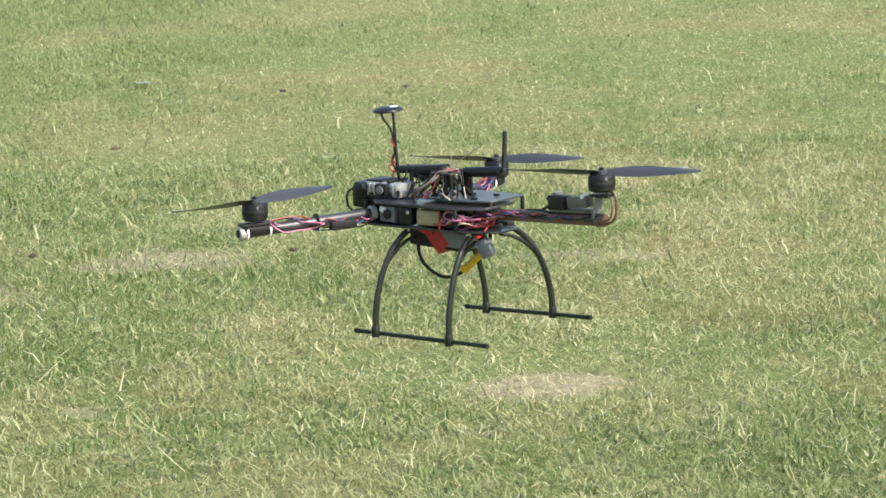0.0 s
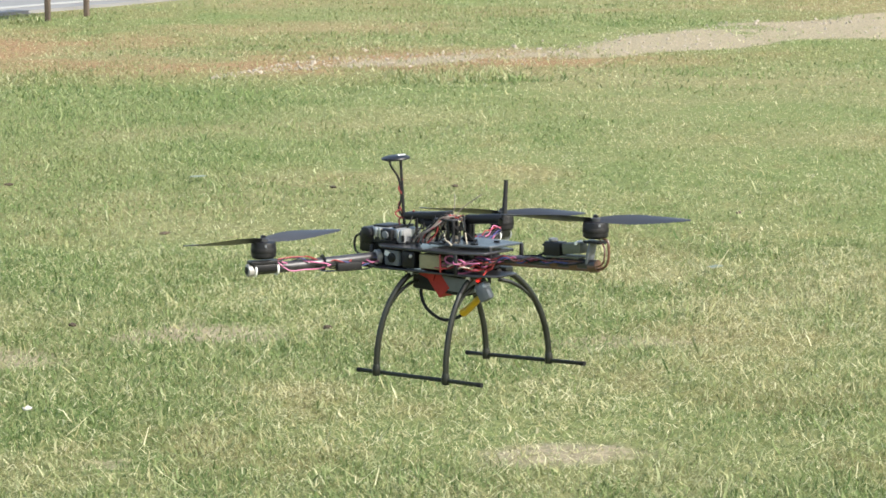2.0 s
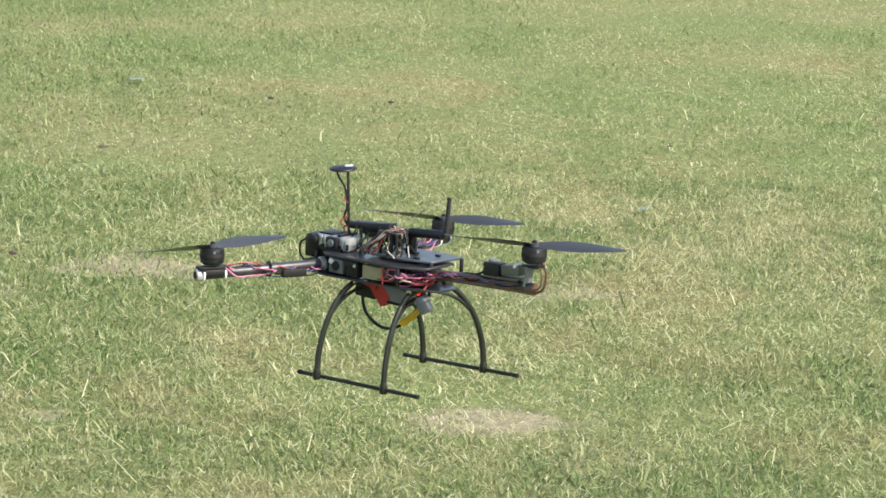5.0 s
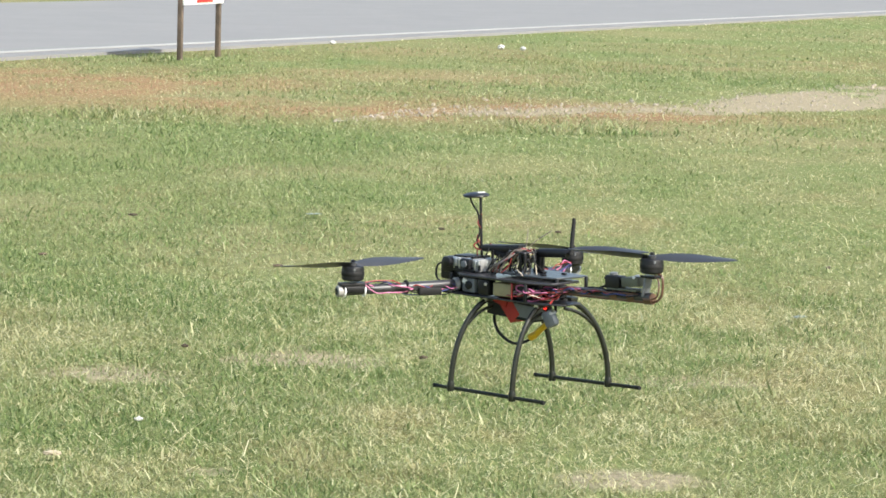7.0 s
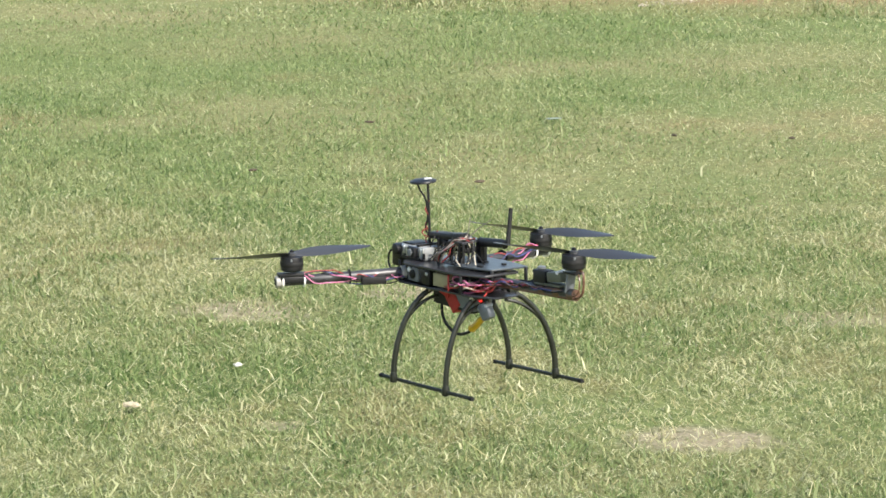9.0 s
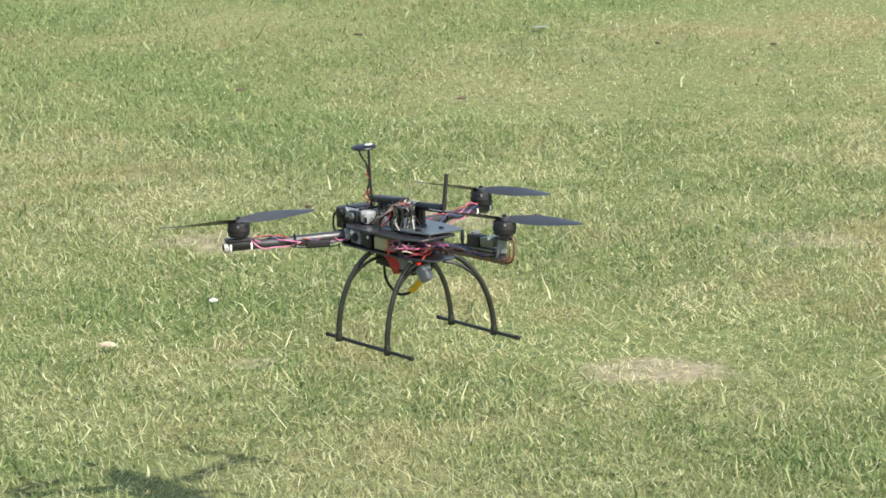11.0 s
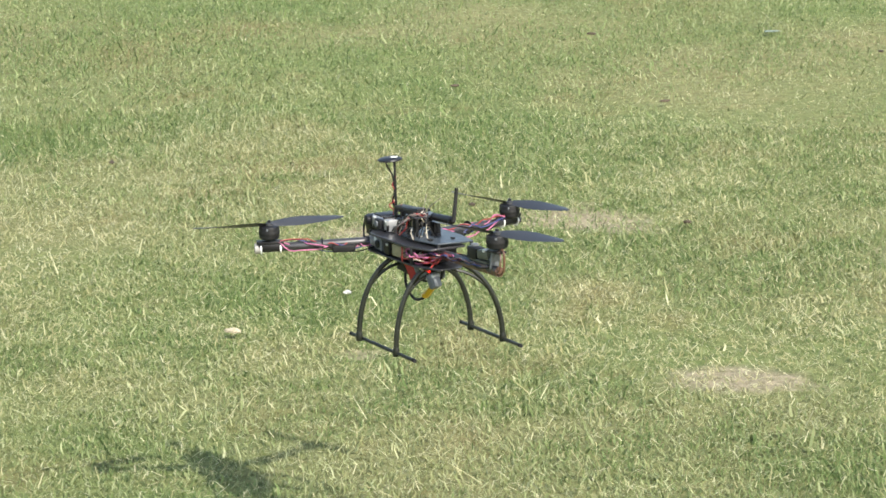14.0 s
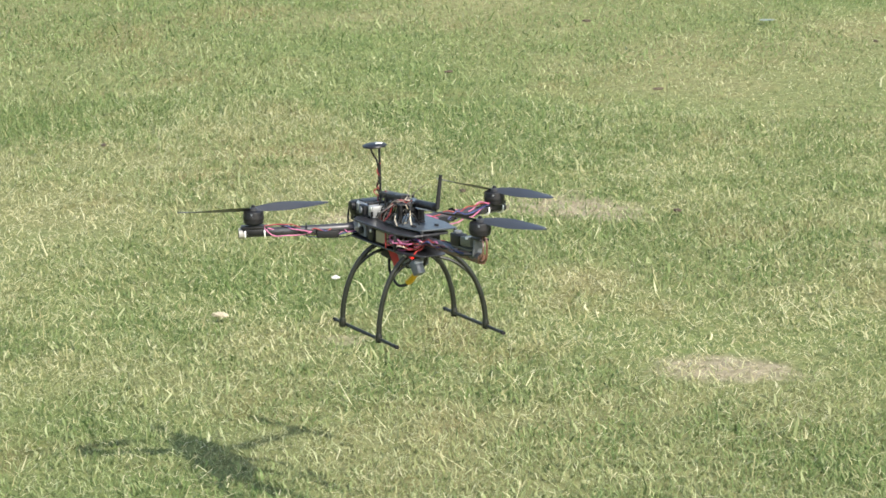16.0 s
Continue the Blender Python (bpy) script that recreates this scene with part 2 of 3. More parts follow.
gx = np.concatenate([spaced((-2500, -300, 6), (-300, -30, 8), (-30, -6, 16), (-6, 8, 200), (8, 30, 22), (30, 300, 8), (300, 2500, 6)), [2500]])
gy = np.concatenate([spaced((-2500, -100, 8), (-100, -5, 10), (-5, 4.2, 12), (4.2, 10, 100), (10, 30, 140), (30, 60, 36), (60, 300, 10), (300, 2500, 8)), [2500]])
X, Y = np.meshgrid(gx, gy)
verts = np.stack([X, Y, rise(X, Y)], -1).reshape(-1, 3)
nx, ny = len(gx), len(gy)
idx = np.arange(nx * ny).reshape(ny, nx)
quads = np.stack([idx[:-1, :-1], idx[:-1, 1:], idx[1:, 1:], idx[1:, :-1]], -1).reshape(-1, 4)
me = bpy.data.meshes.new("ground")
me.from_pydata(verts.tolist(), [], quads.tolist())
for key, values in (("worn", worn(X, Y)), ("brown", browned(X, Y))):
    at = me.attributes.new(key, "FLOAT", "POINT")
    at.data.foreach_set("value", np.ascontiguousarray(values, dtype=np.float32).ravel())
me.polygons.foreach_set("use_smooth", np.ones(len(me.polygons), dtype=bool))
me.materials.append(M_GROUND)
tagged(new("ground", me), "lawn ground of thatch and worn pale soil", "ground", kind="structure")


def slab(name, corners, z, thick, mat):
    bm = bmesh.new()
    f = bm.faces.new([bm.verts.new((x, y, z)) for x, y in corners])
    r = bmesh.ops.extrude_face_region(bm, geom=[f])
    bmesh.ops.translate(bm, vec=(0, 0, -thick), verts=[v for v in r["geom"] if isinstance(v, bmesh.types.BMVert)])
    bmesh.ops.recalc_face_normals(bm, faces=bm.faces)
    m = bpy.data.meshes.new(name)
    bm.to_mesh(m)
    bm.free()
    m.materials.append(mat)
    return new(name, m)


def along(d, s):
    p = ROAD_A + ROAD_D * d + ROAD_N * s
    return (p.x, p.y)


tagged(slab("road", [along(-60, 0.0), along(300, 0.0), along(300, 9.0), along(-60, 9.0)], 0.03, 0.2, M_ASPHALT),
       "pale grey worn asphalt road", "road", kind="structure")
tagged(slab("edge_line", [along(-60, 0.40), along(300, 0.40), along(300, 0.58), along(-60, 0.58)], 0.036, 0.004, M_LINE),
       "faded white painted road edge line", "road marking", kind="structure")


# ---- grass: real blades, thinning with distance ----
def sow(n, x0, x1, y0, y1, length, width, flat=0.85, left=(0.0, 0.0), right=(0.0, 0.0), fade=0.0):
    """Roots and shapes of n blades over a strip of lawn whose sides slope with y."""
    y = rng.uniform(y0, y1, n)
    u = rng.uniform(0, 1, n)
    a, b = x0 + left[0] * (y - y0), x1 + right[0] * (y - y0)
    x = a + (b - a) * u
    d = drift(x, y)
    w = np.clip(worn(x, y) + 0.12 * rng.standard_normal(n), 0, 1)
    keep = (rng.uniform(0, 1, n) > np.clip(w * 1.1, 0, 0.97)) & (road_side(x, y) < -0.05) & (rng.uniform(0, 1, n) < 0.78 + 0.3 * d)
    if fade:
        keep &= rng.uniform(0, 1, n) < np.clip(np.minimum(np.minimum(x - a, b - x), y - y0) / fade, 0.06, 1)
    x, y, d = x[keep], y[keep], d[keep]
    k = len(x)
    lush = np.clip(0.5 + 0.5 * np.sin(0.9 * x - 0.35 * y + 1.2) + 0.25 * d, 0, 1)
    patch = drift(x * 3.3 + 7, y * 2.6)
    dry = np.clip(rng.normal(0.32 - 0.32 * d - 0.46 * patch + 0.22 * np.clip(x / 1.5, 0, 1) * np.clip((y - 7.5) / 2, 0, 1), 0.26, k), 0, 1)
    dry = np.maximum(dry, browned(x, y) * rng.uniform(0.4, 1.3, k)).clip(0, 1)
    dry = np.where(rng.uniform(0, 1, k) < 0.15, rng.uniform(0.65, 1.0, k), dry * (1 - 0.35 * lush))
    fresh = 0.55 * np.clip((5.9 - y) / 0.9, 0, 1) + 0.60 * np.clip((y - 8.5) / 2, 0, 1) * np.clip((16.5 - y) / 1.5, 0, 1) * np.clip((0.3 - x) / 1.5, 0, 1)
    dry = dry * np.where(y > 23, np.clip(0.6 + 0.12 * (x - 2), 0.6, 1.1), 1.0 - fresh)
    ln = length * rng.lognormal(0, 0.32, k) * (0.8 + 0.4 * lush)
    lean = np.abs(rng.normal(flat, 0.38, k)) + 0.35 * (dry > 0.6)
    return x, y, ln, width * rng.uniform(0.7, 1.3, k), lean, dry, np.zeros(k)


def clippings(n, x0, x1, y0, y1, length):
    """Loose dry stalks lying over the turf."""
    x, y = rng.uniform(x0, x1, n), rng.uniform(y0, y1, n)
    return x, y, length * rng.lognormal(0, 0.35, n), rng.uniform(0.0016, 0.0027, n), rng.uniform(0.9, 1.6, n), rng.uniform(0.75, 1, n), rng.uniform(0.012, 0.035, n)


sets = [sow(590000, -1.95, 1.50, 3.95, 9.0, 0.025, 0.0027, flat=0.84, left=(-0.36, 0), right=(0.21, 0), fade=0.6),
        sow(280000, -3.4, 2.3, 9.0, 15.0, 0.023, 0.0036, flat=1.0, left=(-0.33, 0), right=(0.30, 0)),
        sow(140000, -5.3, 4.1, 15.0, 25.5, 0.030, 0.0070, flat=1.1, left=(-0.20, 0), right=(0.30, 0)),
        sow(85000, -7.4, 7.2, 25.5, 46, 0.032, 0.0125, flat=1.25, left=(0, 0), right=(0.36, 0)),
        sow(900, 0.60, 1.50, 16.0, 16.8, 0.055, 0.0085), sow(700, -2.1, -1.3, 16.6, 17.3, 0.055, 0.0085),
        sow(260, -1.95, -1.70, 23.45, 23.75, 0.075, 0.012), sow(60000, -9.0, 9.0, -4, 27, 0.040, 0.0065), sow(70000, -4.5, 4.5, -1.0, 9.0, 0.030, 0.0055, fade=1.2),
        clippings(26000, -2.6, 1.7, 4.5, 9.0, 0.027), clippings(1300, -2.4, 1.7, 4.5, 8.5, 0.065), clippings(9000, -4.6, 3.4, 9.0, 13, 0.030)]
x, y, ln, wd, lean, dry, lift = (np.concatenate([s[i] for s in sets]) for i in range(7))
n = len(x)
az = rng.uniform(0, 2 * np.pi, n)
turn = az + rng.uniform(0.9, 2.2, n)
hx, hy = np.cos(az), np.sin(az)
sx, sy = np.cos(turn), np.sin(turn)
curl = rng.uniform(0.2, 1.0, n)
bend = rng.normal(0, 0.22, n)
z0 = rise(x, y) - 0.004 + lift
P = np.zeros((n, 5, 3), dtype=np.float32)
for j, (f, half) in enumerate(((0, 0.5), (0, -0.5), (0.55, 0.42), (0.55, -0.42), (1.0, 0))):
    ang = lean * (1 - curl) + lean * curl * f * 1.3
    ang = np.minimum(ang, 1.62)
    bow = bend * ln * (1 - abs(2 * f - 1))
    P[:, j, 0] = x + hx * np.sin(ang) * ln * f + sx * wd * half - hy * bow
    P[:, j, 1] = y + hy * np.sin(ang) * ln * f + sy * wd * half + hx * bow
    P[:, j, 2] = np.maximum(z0 + np.cos(ang) * ln * f, z0 + 0.002)
me = bpy.data.meshes.new("grass")
me.vertices.add(n * 5)
me.vertices.foreach_set("co", P.ravel())
me.loops.add(n * 7)
me.loops.foreach_set("vertex_index", (np.array([0, 1, 3, 2, 2, 3, 4], dtype=np.int32)[None] + 5 * np.arange(n, dtype=np.int32)[:, None]).ravel())
me.polygons.add(n * 2)
me.polygons.foreach_set("loop_start", (np.array([0, 4], dtype=np.int32)[None] + 7 * np.arange(n, dtype=np.int32)[:, None]).ravel())
at = me.attributes.new("dry", "FLOAT", "POINT")
at.data.foreach_set("value", np.repeat(dry.astype(np.float32), 5))
at = me.attributes.new("brown", "FLOAT", "POINT")
at.data.foreach_set("value", np.repeat((browned(x, y) * rng.uniform(0.0, 0.75, n)).astype(np.float32), 5))
me.materials.append(M_BLADE)
me.update(calc_edges=True)
tagged(new("grass", me), "short mown lawn grass, green with dry straw blades", "grass", kind="stuff")


# ---- building helpers ----
def part(name, bm, mat, parent, label="", smooth=True):
    bmesh.ops.recalc_face_normals(bm, faces=bm.faces)
    m = bpy.data.meshes.new(name)
    bm.to_mesh(m)
    bm.free()
    m.materials.append(mat)
    if smooth:
        m.polygons.foreach_set("use_smooth", np.ones(len(m.polygons), dtype=bool))
        m.set_sharp_from_angle(angle=radians(38))
    ob = new(name, m)
    ob.parent = parent
    return tagged(ob, label)


def block(size, m=Matrix(), bevel=0.0015, bm=None):
    """A bevelled block about m."""
    b = bmesh.new()
    bmesh.ops.create_cube(b, size=1)
    bmesh.ops.scale(b, vec=size, verts=b.verts)
    if bevel:
        bmesh.ops.bevel(b, geom=b.edges[:], offset=bevel, segments=2, affect="EDGES", profile=0.5)
    bmesh.ops.transform(b, matrix=m, verts=b.verts)
    return join(b, bm)


def join(b, bm):
    if bm is None:
        return b
    t = bpy.data.meshes.new("t")
    b.to_mesh(t)
    b.free()
    bm.from_mesh(t)
    bpy.data.meshes.remove(t)
    return bm


def lathe(profile, m=Matrix(), segs=24, bm=None):
    """A turned body: profile of (radius, height) about z."""
    b = bmesh.new()
    rings = []
    for r, z in profile:
        rings.append([b.verts.new((r * math.cos(2 * math.pi * i / segs), r * math.sin(2 * math.pi * i / segs), z)) for i in range(segs)])
    for p, q in zip(rings, rings[1:]):
        for i in range(segs):
            b.faces.new((p[i], p[(i + 1) % segs], q[(i + 1) % segs], q[i]))
    b.faces.new(rings[0][::-1])
    b.faces.new(rings[-1])
    bmesh.ops.transform(b, matrix=m, verts=b.verts)
    return join(b, bm)


def hose(points, radius, segs=8, bm=None, flat=1.0, steps=6):
    """A tube that runs smoothly through the points. radius: one, or one for each end."""
    pts = [Vector(p) for p in points]
    if len(pts) > 2:
        ext = [2 * pts[0] - pts[1]] + pts + [2 * pts[-1] - pts[-2]]
        line = []
        for i in range(1, len(ext) - 2):
            a, p, q, c = ext[i - 1], ext[i], ext[i + 1], ext[i + 2]
            for k in range(steps):
                t = k / steps
                line.append(0.5 * (2 * p + (q - a) * t + (2 * a - 5 * p + 4 * q - c) * t * t + (3 * p - a - 3 * q + c) * t ** 3))
        line.append(pts[-1])
    else:
        line = pts
    b = bmesh.new()
    side, rings = None, []
    for i, p in enumerate(line):
        t = (line[min(i + 1, len(line) - 1)] - line[max(i - 1, 0)]).normalized()
        if side is None:
            side = t.cross(Vector((0, 0, 1)) if abs(t.z) < 0.9 else Vector((1, 0, 0))).normalized()
        side = (side - t * side.dot(t)).normalized()
        up = t.cross(side)
        f = i / (len(line) - 1)
        r = radius if not isinstance(radius, tuple) else radius[0] + (radius[1] - radius[0]) * f
        rings.append([b.verts.new(p + side * (r * math.cos(2 * math.pi * k / segs)) + up * (r * flat * math.sin(2 * math.pi * k / segs))) for k in range(segs)])
    for p, q in zip(rings, rings[1:]):
        for k in range(segs):
            b.faces.new((p[k], p[(k + 1) % segs], q[(k + 1) % segs], q[k]))
    b.faces.new(rings[0][::-1])
    b.faces.new(rings[-1])
    return join(b, bm)


def plate(outline, z, thick, bm=None, bevel=0.0006):
    b = bmesh.new()
    f = b.faces.new([b.verts.new((*p, z)) for p in outline])
    r = bmesh.ops.extrude_face_region(b, geom=[f])
    bmesh.ops.translate(b, vec=(0, 0, thick), verts=[v for v in r["geom"] if isinstance(v, bmesh.types.BMVert)])
    bmesh.ops.recalc_face_normals(b, faces=b.faces)
    if bevel:
        bmesh.ops.bevel(b, geom=b.edges[:], offset=bevel, segments=1, affect="EDGES")
    return join(b, bm)


def wander(a, c, n, amount, rnd, sag=0.0):
    """Points from a to c that stray like loose wiring."""
    a, c = Vector(a), Vector(c)
    out = [a]
    for i in range(1, n):
        f = i / n
        out.append(a.lerp(c, f) + Vector([rnd.uniform(-amount, amount) for _ in range(3)]) - Vector((0, 0, sag * 4 * f * (1 - f))))
    return out + [c]


# ---- the three-armed aircraft, hovering over the lawn ----
FOOT = 0.187


def ax(a, b, z):
    """A place on the aircraft: a metres aft along its keel, b to its side, z above the rotor plane's level."""
    return Vector((-0.015 + 0.853 * a + 0.522 * b, -0.005 - 0.522 * a + 0.853 * b, z + FOOT))


def axm(a, b, z, rx=0, ry=0, rz=0):
    return Matrix.Translation(ax(a, b, z)) @ pose(0, 0, 0, 0, 0, -31.5) @ pose(0, 0, 0, rx, ry, rz)


def loc(x, y, z):
    return Vector((x, y, z + FOOT))


def build_aircraft():
    rnd = random.Random(5)
    drone = tagged(new("tricopter_drone"), "black three-armed camera drone hovering low over the grass", "drone")
    drone.matrix_world = pose(-0.25, 4.42, 0.45, 0, 0, -14)

    # frame plates
    low = [(-0.150, -0.030), (-0.115, -0.052), (0.055, -0.046), (0.105, -0.022), (0.105, 0.022), (0.055, 0.046), (-0.115, 0.052), (-0.150, 0.030)]
    part("lower_plate", plate([ax(a, b, 0).xy for a, b in low], FOOT - 0.036, 0.003), M_PLATE, drone, "black carbon lower plate")
    mid = [(-0.118, -0.040), (-0.10, -0.054), (0.03, -0.052), (0.085, -0.030), (0.085, 0.040), (0.03, 0.052), (-0.10, 0.054), (-0.118, 0.040)]
    part("middle_plate", plate([ax(a, b, 0).xy for a, b in mid], FOOT - 0.003, 0.004), M_PLATE, drone, "black carbon middle plate")
    top = [(-0.045, -0.028), (0.030, -0.028), (0.082, -0.014), (0.092, 0.054), (0.040, 0.060), (-0.045, 0.056)]
    board = part("upper_board", plate([ax(a, b, 0).xy for a, b in top], FOOT + 0.006, 0.003), M_BOARD, drone, "blue-grey upper circuit board")
    for a, b, s in ((0.02, 0.02, 0.014), (0.05, -0.012, 0.010), (0.06, 0.03, 0.008), (-0.005, 0.035, 0.012)):
        part("chip", block((s, s * 0.7, 0.003), axm(a, b, 0.0105), 0.0006), M_BLACK, board)
    for a, b, z0, z1 in ((-0.140, -0.030, -0.034, -0.003), (-0.140, 0.030, -0.034, -0.003), (0.04, -0.045, -0.034, -0.003), (0.04, 0.045, -0.034, -0.003), (0.092, 0.050, -0.022, 0.008), (0.080, -0.012, -0.022, 0.008)):
        part("spacer", lathe([(0.0026, z0), (0.0032, z0 + 0.001), (0.0032, z1 - 0.001), (0.0026, z1)], Matrix.Translation(ax(a, b, 0)), 10), M_BLACK, drone)
    for a, b in ((-0.044, 0.040), (-0.016, 0.026), (0.004, -0.018), (0.014, -0.018), (0.010, 0.022), (-0.018, -0.018)):
        part("standoff", lathe([(0.0020, 0.010), (0.0026, 0.012), (0.0026, 0.043), (0.0020, 0.045)], Matrix.Translation(ax(a, b, 0)), 10), M_BLACK, drone, "slim black standoff")
    # upper deck with receiver and its bits
    deck = part("top_deck", plate([ax(a, b, 0).xy for a, b in ((-0.022, -0.022), (0.016, -0.022), (0.016, 0.026), (-0.022, 0.030))], FOOT + 0.043, 0.0025), M_PLATE, drone)
    part("flight_controller", block((0.034, 0.026, 0.010), axm(-0.004, 0.004, 0.0305), 0.002), M_BLACK, deck)
    rec = part("receiver", block((0.086, 0.022, 0.012), axm(-0.058, 0.009, 0.044, 0, -4, 0), 0.004), M_BLACK, drone, "slim black radio receiver")
    part("receiver_tray", block((0.036, 0.022, 0.010), axm(-0.060, 0.009, 0.034, 0, 12, 0), 0.003), M_RUBBER, rec)
    part("receiver_lid", block((0.030, 0.018, 0.004), axm(-0.030, 0.009, 0.0505, 0, -5, 0), 0.001), M_BLACK, rec)
    for a, b in ((-0.085, 0.012), (-0.070, -0.004)):
        part("receiver_post", lathe([(0.0022, 0.0), (0.0022, 0.040)], Matrix.Translation(ax(a, b, 0)), 8), M_BLACK, rec)

    # satellite receiver on its mast
    mast_foot, mast_top = loc(-0.0985, 0.050, 0.0), loc(-0.106, 0.0585, 0.128)
    mast = part("mast", hose([mast_foot, mast_top], 0.0023, 8), M_BLACK, drone, "thin black mast rod")
    puck = part("gps_puck", lathe([(0.014, 0.1275), (0.0215, 0.1285), (0.0232, 0.1300), (0.0222, 0.1322), (0.015, 0.1345), (0.004, 0.1350)], Matrix.Translation((mast_top.x, mast_top.y, FOOT)) @ pose(0, 0, 0, 2, -3, 0), 12), M_BLACK, drone, "round black satellite puck")
    part("sticker", block((0.012, 0.009, 0.0008), Matrix.Translation((mast_top.x + 0.002, mast_top.y - 0.004, FOOT + 0.1356)) @ pose(0, 0, 0, 2, -3, 20), 0), M_WHITE, puck, "small white sticker")
    part("mast_cable", hose([mast_top + Vector((-0.018, -0.002, 0.0)), mast_top + Vector((-0.014, -0.002, -0.012)), mast_top + Vector((-0.003, -0.002, -0.03)), mast_top + Vector((0.001, -0.004, -0.06)), mast_top + Vector((-0.003, -0.004, -0.078)), mast_top + Vector((0.010, -0.006, -0.092)), ax(-0.075, 0.010, 0.045)], 0.0017, 8), M_RUBBER, mast)
    twist = [mast_top + Vector((0.0034 * math.cos(i * 1.9), -0.0034 + 0.002 * math.sin(i * 1.9), -0.030 - 0.008 * i)) for i in range(11)]
    part("red_cable", hose(twist, 0.0012, 6, steps=3), M_RED, mast, "dark red cable wound round the mast")
    part("mast_cable_loop", hose([mast_top + Vector((0.001, -0.005, -0.076)), mast_top + Vector((-0.008, -0.008, -0.083)), mast_top + Vector((0.000, -0.008, -0.090)), mast_top + Vector((0.012, -0.010, -0.088)), ax(-0.082, 0.004, 0.050)], 0.0012, 6), M_RED, mast)

    # rod aerial on its hinge
    base = ax(0.083, 0.018, 0.050)
    aerial = part("aerial", hose([base + Vector((0, 0, -0.004)), base + Vector((0.001, 0.002, 0.008)), loc(0.068, -0.0235, 0.106)], (0.0046, 0.0032), 10), M_RUBBER, drone, "stubby black rod aerial")
    part("aerial_elbow", hose([ax(0.014, 0.018, 0.043), ax(0.020, 0.018, 0.043), ax(0.070, 0.018, 0.047), ax(0.078, 0.018, 0.046)], 0.0076, 12), M_BLACK, aerial)
    part("aerial_bracket", block((0.014, 0.014, 0.036), axm(0.012, 0.022, 0.026), 0.002), M_BLACK, aerial)

    # arms with motors and propellers
    def motor(parent, at, blades_at, radius=0.142, height=0.025):
        r = 0.0188
        can = part("motor", lathe([(r * 0.82, -height / 2), (r, -height / 2 + 0.003), (r * 1.02, height / 2 - 0.004), (r * 0.96, height / 2 - 0.0005), (r * 0.6, height / 2), (0.006, height / 2 + 0.001), (0.0035, height / 2 + 0.007)], Matrix.Translation(at), 24), M_BLACK, parent, "black brushless motor")
        part("motor_band", lathe([(r * 1.0, -0.004), (r * 1.035, -0.003), (r * 1.035, 0.003), (r * 1.0, 0.004)], Matrix.Translation(at), 24), M_RUBBER, can)
        # small grey chip on the can: a faint highlight put in as colour
        part("motor_glint", block((0.0012, 0.003, 0.004), Matrix.Translation(at) @ pose(0, 0, 0.008, 0, 0, -68) @ pose(r * 1.0, 0, 0), 0), M_GREY, can)
        hub = at + Vector((0, 0, height / 2 + 0.002))
        b = lathe([(0.004, -0.004), (0.0072, -0.003), (0.0072, 0.003), (0.004, 0.0045)], Matrix.Translation(hub), 16)
        for k in (0, 180):
            m = Matrix.Translation(hub) @ pose(0, 0, 0, 0, 0, blades_at + k)
            rows = []
            steps = 12
            for i in range(steps + 1):
                f = i / steps
                s = 0.005 + (radius - 0.005) * f
                chord = 0.012 + 0.016 * math.sin(min(1, f * 2.2) * math.pi / 2) if f < 0.45 else 0.028 - 0.017 * ((f - 0.45) / 0.55) ** 1.6
                if f > 0.97:
                    chord *= 0.5
                pitch = radians(34 - 24 * f)
                rows.append([m @ Vector((s, (c - 0.35) * chord * math.cos(pitch), (0.35 - c) * -chord * math.sin(pitch) + 0.0016 * h * math.sin(math.pi * max(0.05, c)) + 0.004 * f * f))
                             for c, h in ((0, 0), (0.3, 1), (0.7, 0.8), (1, 0), (0.7, -0.6), (0.3, -0.6))])
            vs = [[b.verts.new(p) for p in row] for row in rows]
            for p, q in zip(vs, vs[1:]):
                for i in range(6):
                    b.faces.new((p[i], p[(i + 1) % 6], q[(i + 1) % 6], q[i]))
            b.faces.new(vs[0][::-1])
            b.faces.new(vs[-1])
        part("propeller", b, M_BLADE_PROP, can, "two-bladed dark grey propeller")
        part("prop_nut", lathe([(0.0042, 0), (0.0042, 0.003), (0.002, 0.005)], Matrix.Translation(hub + Vector((0, 0, 0.0035))), 6), M_BLACK, can)

    def front_arm(root, tip, motor_at, blades_at):
        root, tip = Vector(root), Vector(tip)
        d = (tip - root).normalized()
        q = d.to_track_quat("Z", "Y").to_matrix().to_4x4()
        ln = (tip - root).length
        arm = part("arm", lathe([(0.0078, 0), (0.0082, 0.001), (0.0082, ln - 0.001), (0.0078, ln), (0.0060, ln), (0.0060, ln - 0.012)], Matrix.Translation(root) @ q, 18), M_TUBE, drone, "glossy black arm tube")
        if tip.x < -0.2:
            part("end_collar", lathe([(0.0084, 0), (0.0098, 0.001), (0.0098, 0.010), (0.0080, 0.011)], Matrix.Translation(tip - d * 0.0095) @ q, 18), M_COLLAR, arm, "dull silver collar at the tube's end")
            # black disc on the closed end: the shade inside the hollow tube, as colour
            part("bore_shade", lathe([(0.0062, 0), (0.0062, 0.0008)], Matrix.Translation(tip + d * 0.0014) @ q, 16), M_RUBBER, arm)
        part("root_collar", lathe([(0.0088, 0), (0.0112, 0.001), (0.0112, 0.008), (0.0088, 0.009)], Matrix.Translation(root + d * 0.004) @ q, 18), M_COLLAR, arm, "dull grey collar at the tube's root")
        # motor mount: saddle plate on two ties
        foot = root + d * (motor_at - root).dot(d)
        yaw = math.degrees(math.atan2(d.y, d.x))
